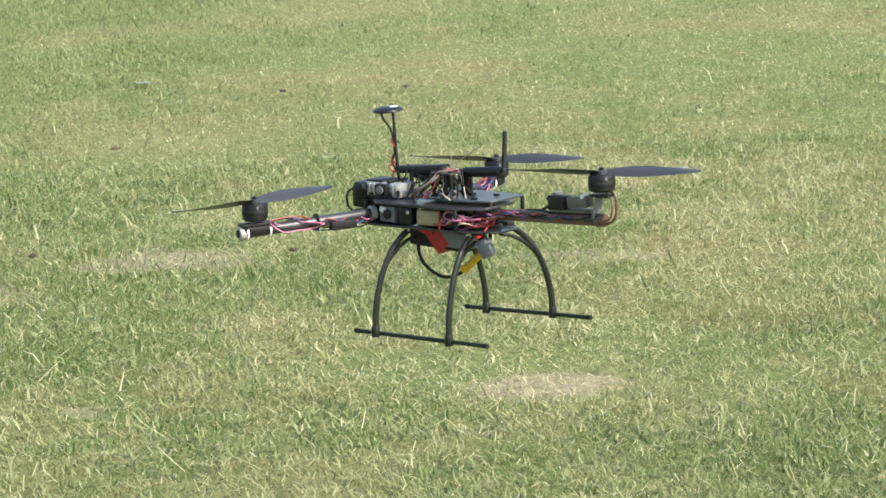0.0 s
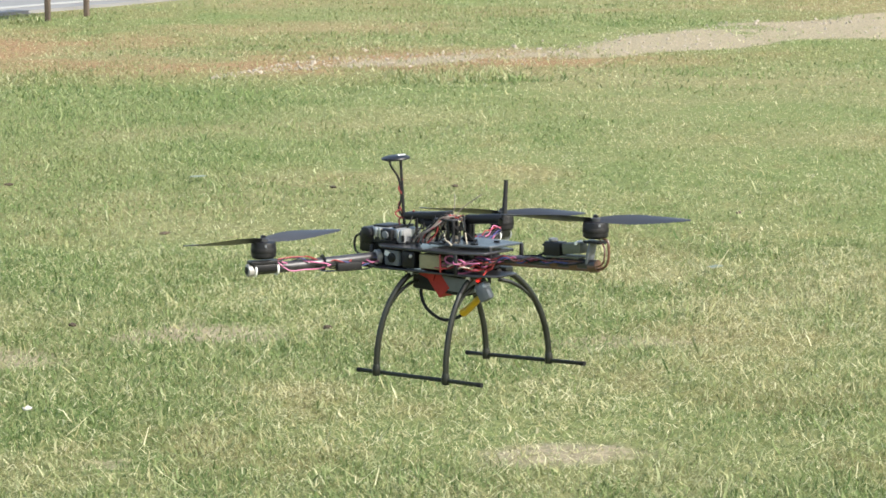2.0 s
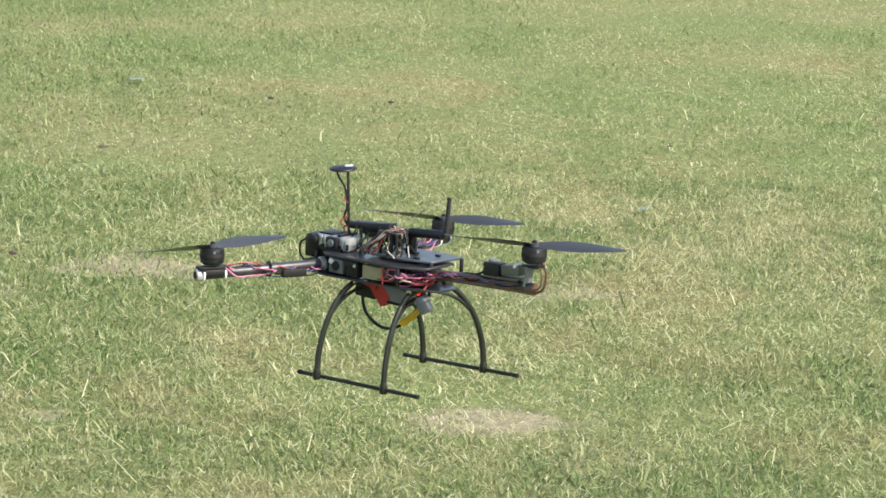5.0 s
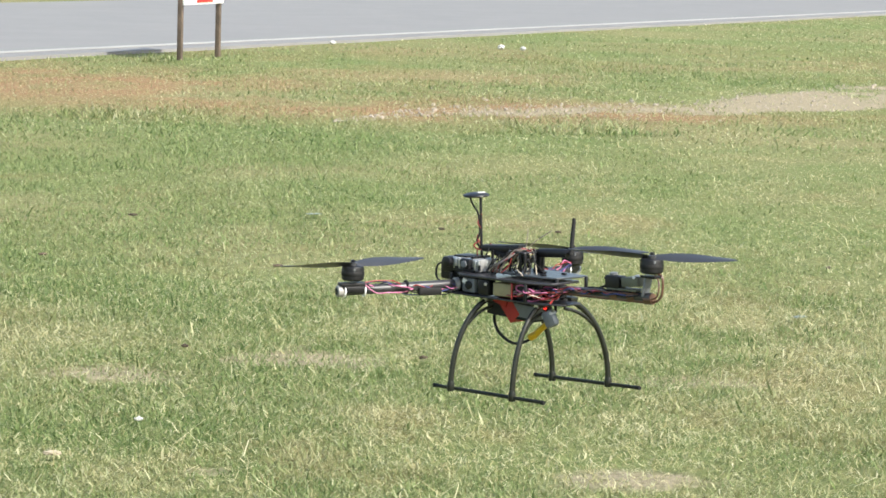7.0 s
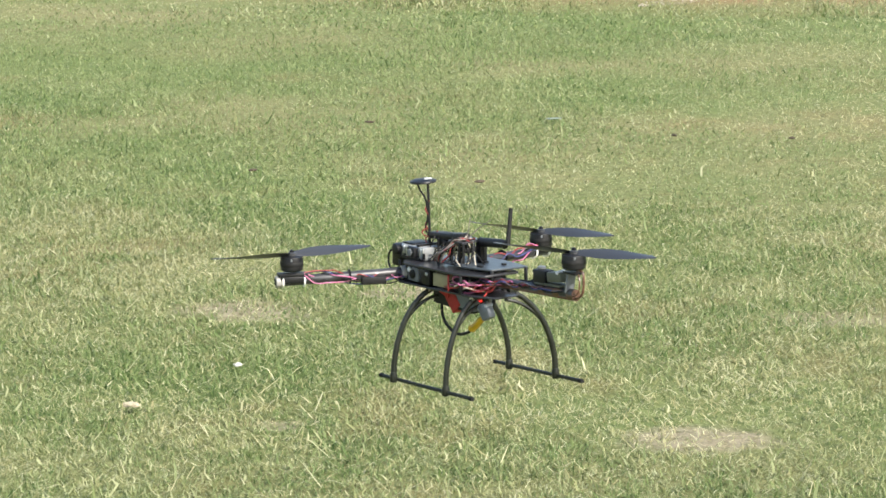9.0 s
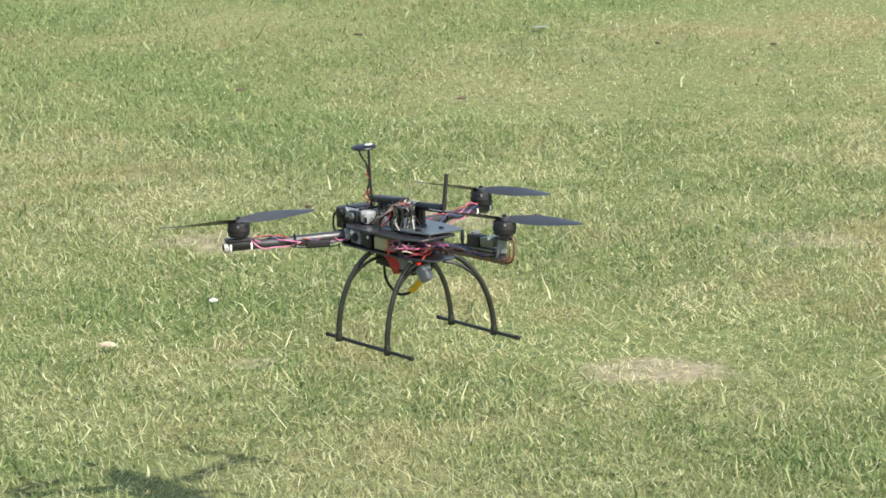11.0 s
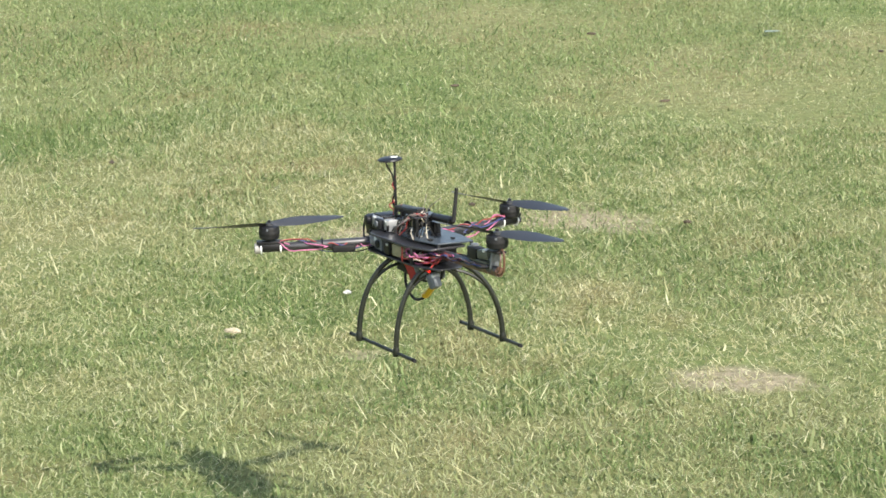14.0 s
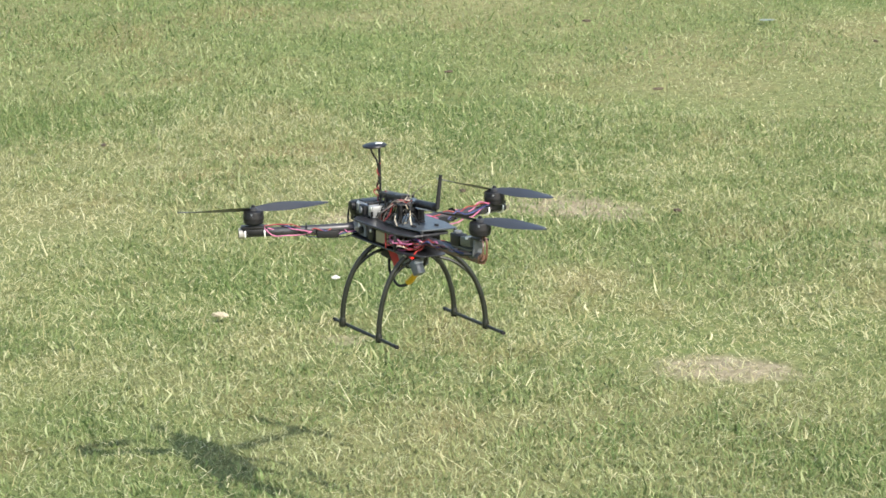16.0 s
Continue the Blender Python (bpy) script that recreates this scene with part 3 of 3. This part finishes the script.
        part("motor_saddle", block((0.050, 0.020, 0.006), Matrix.Translation((foot.x, foot.y, foot.z + 0.0105)) @ pose(0, 0, 0, 0, 0, yaw), 0.0015), M_BLACK, arm)
        part("saddle_side", block((0.044, 0.019, 0.012), Matrix.Translation((foot.x, foot.y, foot.z + 0.002)) @ pose(0, 0, 0, 0, 0, yaw), 0.002), M_BLACK, arm)
        for s in (-0.019, 0.017):
            part("cable_tie", lathe([(0.0092, -0.0015), (0.0114, -0.0012), (0.0114, 0.0012), (0.0092, 0.0015)], Matrix.Translation(foot + d * s) @ q, 14), M_WHITE, arm, "white cable tie")
        side = Vector((d.y, -d.x, 0))
        if side.y > 0:
            side = -side
        a0, a1 = foot - d * 0.018 + Vector((0, 0, 0.010)), root + d * 0.006 + side * 0.006 + Vector((0, 0, -0.006))
        for mat, nm, dz, amt, sag in ((M_RED, "red_wire", 0.004, 0.006, 0.002), (M_PINK, "pink_wire", 0.0, 0.009, 0.009), (M_BLUE, "blue_wire", -0.002, 0.007, 0.006), (M_RUBBER, "black_wire", -0.004, 0.006, 0.008), (M_PINK, "pink_wire", 0.002, 0.010, 0.004), (M_RUBBER, "black_wire", 0.001, 0.008, 0.004), (M_BLUE, "blue_wire", 0.001, 0.009, 0.002)):
            part(nm, hose(wander(a0 + side * 0.009 + Vector((0, 0, dz)), a1 + Vector((0, 0, dz)), 9, amt, rnd, sag), 0.0011, 6), mat, arm)
        part("wire_tie", lathe([(0.0098, -0.0012), (0.0128, -0.001), (0.0118, 0.001), (0.0098, 0.0012)], Matrix.Translation(root + d * (ln * 0.45)) @ q, 14), M_BLACK, arm)
        part("speed_controller", block((0.042, 0.012, 0.014), Matrix.Translation(root + d * 0.062 + side * 0.010 + Vector((0, 0, -0.008))) @ pose(0, 0, 0, 0, 0, yaw), 0.003), M_RUBBER, arm)
        motor(drone, motor_at, blades_at)

    front_arm(ax(-0.118, -0.030, -0.020), loc(-0.318, -0.094, -0.027), loc(-0.296, -0.079, 0.003), 45)
    front_arm(ax(-0.060, 0.040, -0.006), loc(0.0345, 0.284, -0.016), loc(0.028, 0.2585, 0.006), -12)

    # tail boom, tilt servo and motor
    boom = part("tail_boom", hose([ax(0.050, 0, -0.014), ax(0.15, 0, -0.009), ax(0.272, -0.002, -0.004)], 0.0080, 14), M_TUBE, drone, "dark tail boom with amber shrink wrap")
    for s in (0.19, 0.226, 0.26):
        part("wrap", hose([ax(s, -0.001, -0.0075), ax(s + 0.014, -0.001, -0.006)], 0.0092, 14), M_BRASS, boom, "amber shrink wrap")
    part("boom_channel", block((0.19, 0.013, 0.006), axm(0.170, -0.001, -0.014, 0, -1.5, 0), 0.002), M_BRASS, boom, "flat brown boom channel")
    for mat, nm, b in ((M_RED, "red_wire", -0.007), (M_BRASS, "amber_wire", -0.010), (M_RED, "red_wire", 0.005), (M_PINK, "pink_wire", -0.005), (M_BLUE, "blue_wire", -0.008), (M_RUBBER, "black_wire", -0.010), (M_RUBBER, "black_wire", 0.0)):
        part(nm, hose(wander(ax(0.045, b * 2.4, -0.014), ax(0.255, b, -0.001), 9, 0.0050, rnd, -0.002), 0.0013, 6), mat, boom)
    servo = part("tail_servo", block((0.030, 0.020, 0.022), axm(0.196, -0.002, 0.014), 0.002), M_BLACK, drone, "black tail servo on a green-grey plate")
    part("servo_lug", block((0.044, 0.016, 0.003), axm(0.198, 0.0, 0.019), 0.0008), M_BLACK, servo)
    part("servo_plate", block((0.062, 0.024, 0.004), axm(0.216, 0.0, 0.004, 0, -2, 0), 0.001), M_OLIVE, servo, "green-grey servo plate")
    part("tilt_block", block((0.034, 0.020, 0.016), axm(0.232, -0.002, 0.018, 0, -6, 0), 0.002), M_OLIVE, servo, "green-grey tilt block")
    part("servo_cap", lathe([(0.006, 0), (0.007, 0.001), (0.007, 0.004), (0.004, 0.005)], axm(0.192, -0.002, 0.025), 12), M_GREY, servo)
    part("servo_horn", block((0.004, 0.024, 0.005), axm(0.240, -0.004, 0.027, 0, 0, 14), 0.001), M_WHITE, servo)
    part("servo_lead", hose([ax(0.192, 0.004, 0.014), ax(0.178, 0.006, 0.010), ax(0.160, 0.004, 0.0), ax(0.140, 0.002, -0.002)], 0.0020, 6), M_RUBBER, servo)
    yoke = part("tail_yoke", hose([ax(0.250, -0.002, -0.008), ax(0.278, -0.003, -0.010), ax(0.293, -0.004, 0.002), ax(0.294, -0.004, 0.030), ax(0.284, -0.003, 0.036)], 0.0020, 8), M_BRASS, drone, "curved amber tail wiring")
    part("yoke_plate", block((0.030, 0.020, 0.004), axm(0.270, -0.003, 0.030), 0.001), M_BLACK, yoke)
    part("yoke_strut", block((0.004, 0.018, 0.034), axm(0.262, -0.003, 0.014, 0, 12, 0), 0.001), M_GREY, yoke)
    part("yoke_wire", hose([ax(0.276, -0.003, 0.036), ax(0.290, -0.008, 0.022), ax(0.288, -0.010, 0.0), ax(0.268, -0.008, -0.008)], 0.0014, 6), M_BRASS, yoke)
    motor(drone, loc(0.214, -0.1485, 0.048), -10, height=0.024)

    # front payload: video camera in its cage
    pay = part("camera_body", block((0.058, 0.062, 0.034), axm(-0.142, 0.006, 0.0), 0.004), M_BLACK, drone, "black and silver video camera")
    shell = part("camera_shell", block((0.066, 0.044, 0.022), axm(-0.112, -0.004, 0.013), 0.003), M_SHELL, pay, "silver upper shell")
    for a, w, h in ((-0.134, 0.007, 0.018), (-0.125, 0.004, 0.020), (-0.088, 0.005, 0.017), (-0.081, 0.003, 0.019)):
        part("shell_rib", block((w, 0.003, h), axm(a, -0.0275, 0.014), 0.001), M_SILVER, shell, "bright silver rib")
    for a, z, w, h in ((-0.1295, 0.006, 0.010, 0.006), (-0.120, 0.017, 0.005, 0.008), (-0.094, 0.006, 0.008, 0.008), (-0.079, 0.010, 0.004, 0.010), (-0.115, 0.003, 0.05, 0.004)):
        part("shell_slot", block((w, 0.004, h), axm(a, -0.0275, z), 0.0008), M_BLACK, shell)
    part("camera_side", block((0.026, 0.030, 0.026), axm(-0.150, -0.016, 0.010), 0.004), M_BLACK, pay)
    part("camera_knob", lathe([(0.006, -0.004), (0.0085, -0.003), (0.0085, 0.003), (0.006, 0.004)], axm(-0.146, -0.034, 0.015, 90), 16), M_BLACK, pay)
    finder = part("camera_finder", block((0.021, 0.010, 0.018), axm(-0.106, -0.031, 0.015, 0, 4, 0), 0.003), M_BLACK, pay)
    part("finder_face", lathe([(0.004, 0), (0.0060, 0.001), (0.0060, 0.003), (0.004, 0.0035)], axm(-0.106, -0.0355, 0.015, 90), 16), M_GREY, finder)
    part("camera_clip", block((0.008, 0.044, 0.004), axm(-0.098, -0.004, 0.026), 0.0015), M_BLACK, pay)
    part("camera_top_plate", block((0.030, 0.036, 0.003), axm(-0.128, -0.004, 0.0255), 0.001), M_BLACK, pay)
    lens = part("lens", lathe([(0.012, 0), (0.014, 0.002), (0.014, 0.018), (0.012, 0.020), (0.009, 0.016)], axm(-0.166, 0.012, 0.002, 0, -90, 0), 20), M_BLACK, pay)
    part("lens_ring", lathe([(0.0141, 0.008), (0.0148, 0.009), (0.0148, 0.012), (0.0141, 0.013)], axm(-0.166, 0.012, 0.002, 0, -90, 0), 20), M_GREY, lens)
    part("camera_cradle", block((0.062, 0.068, 0.020), axm(-0.138, 0.002, -0.030), 0.004), M_RUBBER, pay)
    part("camera_cable", hose([ax(-0.168, -0.018, 0.012), ax(-0.182, -0.020, 0.004), ax(-0.180, -0.024, -0.014), ax(-0.160, -0.034, -0.022)], 0.0018, 6), M_RUBBER, pay)

    # between the plates
    for a, b, size, mat, nm in ((-0.088, -0.034, (0.030, 0.020, 0.024), M_GREY, "relay_box"), (-0.052, -0.038, (0.026, 0.018, 0.026), M_BLACK, "battery_alarm"),
                                (-0.012, -0.036, (0.040, 0.018, 0.022), M_TAN, "foam_block"), (0.026, -0.030, (0.022, 0.020, 0.026), M_BLACK, "speed_controller"),
                                (-0.03, 0.030, (0.080, 0.022, 0.024), M_BLACK, "speed_controller"), (0.052, 0.016, (0.030, 0.030, 0.022), M_RUBBER, "wiring_hub")):
        part(nm, block(size, axm(a, b, -0.0185, 0, 0, rnd.uniform(-6, 6)), 0.002), mat, drone)
    part("relay_face", lathe([(0.006, 0), (0.0075, 0.001), (0.0075, 0.003), (0.005, 0.004)], axm(-0.086, -0.0445, -0.018, 90), 14), M_BLACK, drone)
    part("relay_label", block((0.010, 0.002, 0.008), axm(-0.096, -0.0445, -0.012, 0, 20, 0), 0.0004), M_WHITE, drone)
    part("alarm_lamp", lathe([(0.003, 0), (0.003, 0.002), (0.002, 0.003)], axm(-0.046, -0.047, -0.012, 90), 10), M_SILVER, drone)
    part("red_side_strip", block((0.0025, 0.003, 0.028), axm(0.014, -0.050, -0.018), 0.0006), M_RED, drone)
    for i in range(14):
        mat, nm = ((M_RED, "red_wire"), (M_PINK, "pink_wire"), (M_BEIGE, "cream_wire"), (M_RUBBER, "black_wire"))[i % 4]
        part(nm, hose(wander(ax(0.000 + 0.004 * i, -0.046 + 0.004 * (i % 3), -0.026 + 0.003 * (i % 5)), ax(0.09, -0.012 + 0.004 * (i % 4), -0.014), 4, 0.011, rnd), 0.0012, 6), mat, drone)
    for i in range(20):
        a0 = ax(-0.055 + 0.005 * i, -0.03 + 0.009 * (i % 5), 0.008)
        a1 = ax(-0.018 + 0.009 * (i % 5), -0.014 + 0.004 * (i % 8), 0.040 + 0.003 * (i % 4))
        part("black_wire" if i % 3 else "cream_wire", hose(wander(a0, a1, 4, 0.013, rnd), 0.0011, 6), M_RUBBER if i % 3 else M_BEIGE, drone)
    for i in range(7):
        part("black_wire", hose(wander(ax(-0.095 + 0.012 * i, 0.010 - 0.006 * (i % 3), 0.046), ax(-0.10 + 0.014 * i, -0.026 + 0.005 * (i % 4), 0.004), 4, 0.010, rnd), 0.0012, 6), M_RUBBER, drone)
    for i in range(16):
        k, q = i / 15, rnd.uniform(-0.005, 0.005)
        run = [ax(-0.066 + 0.040 * k, -0.026 - 0.006 * k, 0.008), ax(-0.048 + 0.030 * k + q, -0.030 + q, 0.018 + 0.004 * k), ax(-0.026 + 0.018 * k, -0.026 + q, 0.032 + 0.006 * k + q),
               ax(-0.006 + 0.012 * k, -0.022 + 0.016 * k, 0.047 + 0.004 * math.sin(i * 2.1)), ax(0.010 + 0.008 * k, -0.010 + 0.012 * k, 0.046 + q)]
        mat, nm = ((M_LOOM, "pale_lead"), (M_RUBBER, "black_lead"), (M_LOOM, "pale_lead"), (M_RED, "red_lead"))[i % 4]
        part(nm, hose(run, 0.0010, 6, steps=4), mat, drone)
    for a, b, z in ((0.030, -0.040, -0.012), (0.044, -0.038, -0.017)):
        ring = [ax(a + 0.012 * math.cos(w), b - 0.004, z + 0.006 * math.sin(w)) for w in (0.3, 1.4, 2.5, 3.6, 4.7, 5.8)]
        part("pink_loop", hose(ring, 0.0014, 6, steps=4), M_PINK, drone, "looped pink motor lead")
    part("whisker_wire", hose([ax(0.0, 0.0, 0.045), ax(0.012, 0.01, 0.062), ax(0.040, 0.018, 0.082)], 0.0008, 6), M_LOOM, drone, "pale aerial whisker")
    part("whisker_wire", hose([ax(-0.004, 0.004, 0.045), ax(-0.006, 0.010, 0.066), ax(-0.012, 0.018, 0.080)], 0.0006, 6), M_LOOM, drone)

    # battery slung below, with strap, lead and plug
    pack = part("battery", block((0.104, 0.040, 0.030), axm(-0.018, 0.004, -0.0545, 0, 3, 0), 0.003), M_RUBBER, drone, "dark battery pack")
    part("battery_label", block((0.060, 0.0412, 0.022), axm(0.010, 0.004, -0.0545, 0, 3, 0), 0.001), M_GREY, pack)
    part("strap", block((0.026, 0.0425, 0.058), axm(-0.024, 0.004, -0.047, 0, -40, 0), 0.001), M_STRAP, pack, "red hook-and-loop strap")
    part("strap_tail", block((0.030, 0.003, 0.016), axm(-0.036, -0.020, -0.040, 0, 18, 0), 0.001), M_STRAP, pack)
    lead = part("battery_lead", hose([ax(-0.066, 0.004, -0.060), ax(-0.066, 0.0, -0.078), ax(-0.050, -0.006, -0.098), ax(-0.016, -0.010, -0.112), ax(0.014, -0.010, -0.106), ax(0.034, -0.009, -0.092)], 0.0026, 8), M_RUBBER, drone, "looped black battery lead")
    plug = ax(0.043, -0.009, -0.084)
    part("plug", hose([plug + Vector((-0.016, 0.010, -0.014)), plug + Vector((-0.006, 0.004, -0.006)), plug + Vector((0.014, -0.008, 0.014))], (0.0080, 0.0058), 10, flat=0.8), M_YELLOW, lead, "yellow battery plug")
    part("upper_lead", hose([plug + Vector((0.010, -0.006, 0.010)), ax(0.062, 0.0, -0.062), ax(0.066, 0.004, -0.045), ax(0.058, 0.004, -0.034)], 0.0028, 8), M_RUBBER, lead)
    pm = part("video_sender", block((0.020, 0.018, 0.028), axm(0.073, -0.018, -0.060, 0, -28, 10), 0.004), M_GREY, drone, "grey and silver video sender with red lamp")
    part("sender_band", block((0.0206, 0.0186, 0.007), axm(0.0695, -0.018, -0.0535, 0, -28, 10), 0.002), M_SHELL, pm, "silver band")
    part("sender_neck", block((0.012, 0.012, 0.014), axm(0.064, -0.016, -0.042, 0, -28, 10), 0.002), M_BLACK, pm)
    part("lamp", lathe([(0.0022, 0), (0.0022, 0.003), (0.0014, 0.0045)], axm(0.066, -0.0225, -0.043, 90, 0, 0), 12), M_LED, pm, "lit red lamp")
    part("red_lead", hose([ax(0.058, -0.030, -0.034), ax(0.068, -0.032, -0.040), ax(0.078, -0.030, -0.036), ax(0.082, -0.022, -0.026)], 0.0015, 6), M_STRAP, pm, "bright red lead")

    # landing gear
    for (ta, tb, tz), (fx, fy, fz) in (((-0.059, -0.024, -0.040), (-0.131, -0.0415, -0.187)), ((0.056, -0.026, -0.040), (-0.015, -0.1085, -0.187)),
                                       ((-0.030, 0.030, -0.038), (0.019, 0.1135, -0.186)), ((0.069, 0.034, -0.034), (0.126, 0.0365, -0.178))):
        t, f = ax(ta, tb, tz), loc(fx, fy, fz)
        line = []
        for i in range(9):
            s = i / 8
            h = math.sin(s * math.pi / 2)
            v = 0.72 * (1 - math.cos(s * math.pi / 2)) + 0.28 * s
            line.append(Vector((t.x + (f.x - t.x) * h, t.y + (f.y - t.y) * h, t.z + (f.z - t.z) * v)))
        leg = part("leg", hose(line, (0.0042, 0.0046), 10, flat=1.1, steps=3), M_NYLON, drone, "bowed black plastic landing leg")
        inner = [p + Vector((0, 0, -0.011 * (1 - i / 4) - 0.002)) + (t - f) * Vector((0.10, 0.10, 0)) * (1 - i / 4) for i, p in enumerate(line[:5])]
        part("inner_rib", hose(inner, 0.0030, 8, steps=3), M_NYLON, leg)
        part("leg_bracket", block((0.026, 0.018, 0.008), Matrix.Translation(t + Vector((0, 0, 0.003))) @ pose(0, 0, 0, 0, 0, -31.5), 0.002), M_NYLON, leg)
        part("bolt", lathe([(0.0044, -0.010), (0.0044, 0.010)], Matrix.Translation(t) @ pose(0, 0, 0, 90, 0, -31.5), 10), M_SILVER, leg)
        part("skid_clamp", lathe([(0.0056, -0.007), (0.0066, -0.005), (0.0064, 0.005), (0.0050, 0.010)], Matrix.Translation(f), 14), M_NYLON, leg)
    for a, c in ((loc(-0.163, -0.016, -0.190), loc(0.043, -0.1445, -0.187)), (loc(-0.014, 0.1375, -0.188), loc(0.184, -0.0050, -0.177))):
        skid = part("skid", hose([a, c], 0.0033, 12), M_NYLON, drone, "straight black landing skid")
        d = (c - a).normalized()
        for e, s in ((a, -1), (c, 1)):
            part("skid_cap", hose([e - d * s * 0.006, e + d * s * 0.002], 0.0036, 12), M_RUBBER, skid)
    return drone


build_aircraft()


# ---- roadside sign ----
def build_sign():
    sign = tagged(new("roadside_sign"), "white sign board with red panel on two posts", "sign")
    a, c = Vector((-1.64, 23.89, 0)), Vector((-1.33, 24.70, 0))
    sign.location = (a + c) / 2
    d = (c - a).normalized()
    yaw = math.degrees(math.atan2(d.y, d.x))
    rel = lambda p: Vector(p) - sign.location
    for p, w in ((a, 0.043), (c, 0.043)):
        part("post", block((w, w, 0.92), Matrix.Translation(rel(p) + Vector((0, 0, 0.40))) @ pose(0, 0, 0, 0, 0.6, yaw), 0.004), M_WOOD, sign, "dark weathered post")
    front = Vector((d.y, -d.x, 0)) * 0.034
    board = part("board", block((0.90, 0.020, 0.36), Matrix.Translation(front + Vector((0, 0, 0.665))) @ pose(0, 0, 0, 0, 0, yaw), 0.004), M_BOARD_WHITE, sign, "white painted board")
    part("red_panel", block((0.36, 0.006, 0.30), Matrix.Translation(front * 1.40 + Vector((0, 0, 0.653))) @ pose(0, 0, 0, 0, 0, yaw), 0.001), M_SIGN_RED, board)
    for s in (-0.40, 0.40):
        part("board_bolt", lathe([(0.010, 0), (0.010, 0.006), (0.005, 0.009)], Matrix.Translation(front * 1.40 + d * s + Vector((0, 0, 0.68))) @ pose(0, 0, 0, 90, 0, yaw), 8), M_SILVER, board)


build_sign()


# ---- litter and debris on the lawn ----
def crumple(name, x, y, size, mat, label, category, seed, lift=0.02, group=""):
    """A creased flake or wad, resting in the grass."""
    rnd = random.Random(seed)
    bm = bmesh.new()
    bmesh.ops.create_icosphere(bm, subdivisions=3, radius=1)
    for v in bm.verts:
        k = noise.noise(v.co * 2.2 + Vector((seed, 0, 0))) * 0.35 + noise.noise(v.co * 5.0 + Vector((0, seed, 0))) * 0.18
        v.co = Vector((v.co.x * size[0], v.co.y * size[1], v.co.z * size[2])) * (1 + k)
    bmesh.ops.recalc_face_normals(bm, faces=bm.faces)
    m = bpy.data.meshes.new(name)
    bm.to_mesh(m)
    bm.free()
    m.materials.append(mat)
    ob = new(name, m)
    ob.matrix_world = pose(x, y, float(rise(np.array(x), np.array(y))) + size[2] * 0.6 + lift, 0, 0, rnd.uniform(0, 180))
    return tagged(ob, label, category, group)


crumple("paper_scrap", -1.02, 6.42, (0.011, 0.008, 0.005), M_PAPER, "crumpled white paper scrap lying in grass", "litter", 1)
crumple("card_scrap", -1.19, 5.99, (0.022, 0.014, 0.005), M_CARD, "weathered tan card scrap on the lawn", "litter", 2)
crumple("card_scrap", -2.05, 6.45, (0.030, 0.016, 0.008), M_CARD, "pale torn card scrap in the grass", "litter", 3)
crumple("plastic_film", 0.97, 8.40, (0.030, 0.014, 0.003), M_FILM, "pale blue plastic film on the grass", "litter", 4)
crumple("plastic_film", -0.56, 11.2, (0.036, 0.016, 0.003), M_FILM, "thin pale blue plastic film on the grass", "litter", 14)
for i, (lx, ly) in enumerate(((-0.28, 7.4), (-1.54, 9.60), (-1.30, 11.0), (0.41, 10.6), (-0.05, 10.7), (1.3, 9.6), (-0.95, 7.5), (-2.3, 8.0), (-0.7, 9.4))):
    crumple("dead_leaf", lx, ly, (0.013 + 0.003 * (i % 3), 0.008, 0.005), M_LEAF, "small dark dead leaf on the lawn", "leaf", 20 + i, 0.02, "dead leaves on the lawn")
crumple("paper_scrap", -0.26, 26.5, (0.045, 0.03, 0.02), M_PAPER, "white litter by the road verge", "litter", 40, 0.06)
crumple("paper_scrap", 1.38, 26.3, (0.05, 0.03, 0.025), M_PAPER, "white bag litter by the road verge", "litter", 41, 0.06)
crumple("paper_scrap", 1.60, 26.4, (0.035, 0.025, 0.02), M_PAPER, "white litter scrap beside the bag", "litter", 42, 0.05)


# small stones of the worn track, too many to count
def stones():
    r = np.random.default_rng(3)
    bm = bmesh.new()
    src = bpy.data.meshes.new("s")
    b = bmesh.new()
    bmesh.ops.create_icosphere(b, subdivisions=1, radius=1)
    b.to_mesh(src)
    b.free()
    vs = np.array([v.co[:] for v in src.vertices])
    fs = np.array([p.vertices[:] for p in src.polygons])
    bpy.data.meshes.remove(src)
    bm.free()
    xs = r.uniform(-0.4, 7.0, 2600)
    near, far = track_edges(xs)
    ys = near + (far - near) * r.uniform(0.02, 0.95, 2600)
    xs = np.concatenate([xs, r.uniform(0.1, 2.2, 34)])
    ys = np.concatenate([ys, r.uniform(17.4, 20.5, 34)])
    V, T = [], []
    for i, (sx_, sy_) in enumerate(zip(xs, ys)):
        s = r.lognormal(-5.5, 0.5) if i < 2600 else r.uniform(0.006, 0.014)
        V.append(vs * (s * r.uniform(0.6, 1.3, 3)) * (1 + 0.25 * r.uniform(-1, 1, (len(vs), 1))) + [sx_, sy_, 0.3 * s])
        T.append(fs + i * len(vs))
    m = bpy.data.meshes.new("stones")
    m.from_pydata(np.concatenate(V).tolist(), [], np.concatenate(T).tolist())
    m.materials.append(M_STONE)
    tagged(new("stones", m), "scattered pale stones on the worn track", "stones", kind="stuff")


stones()
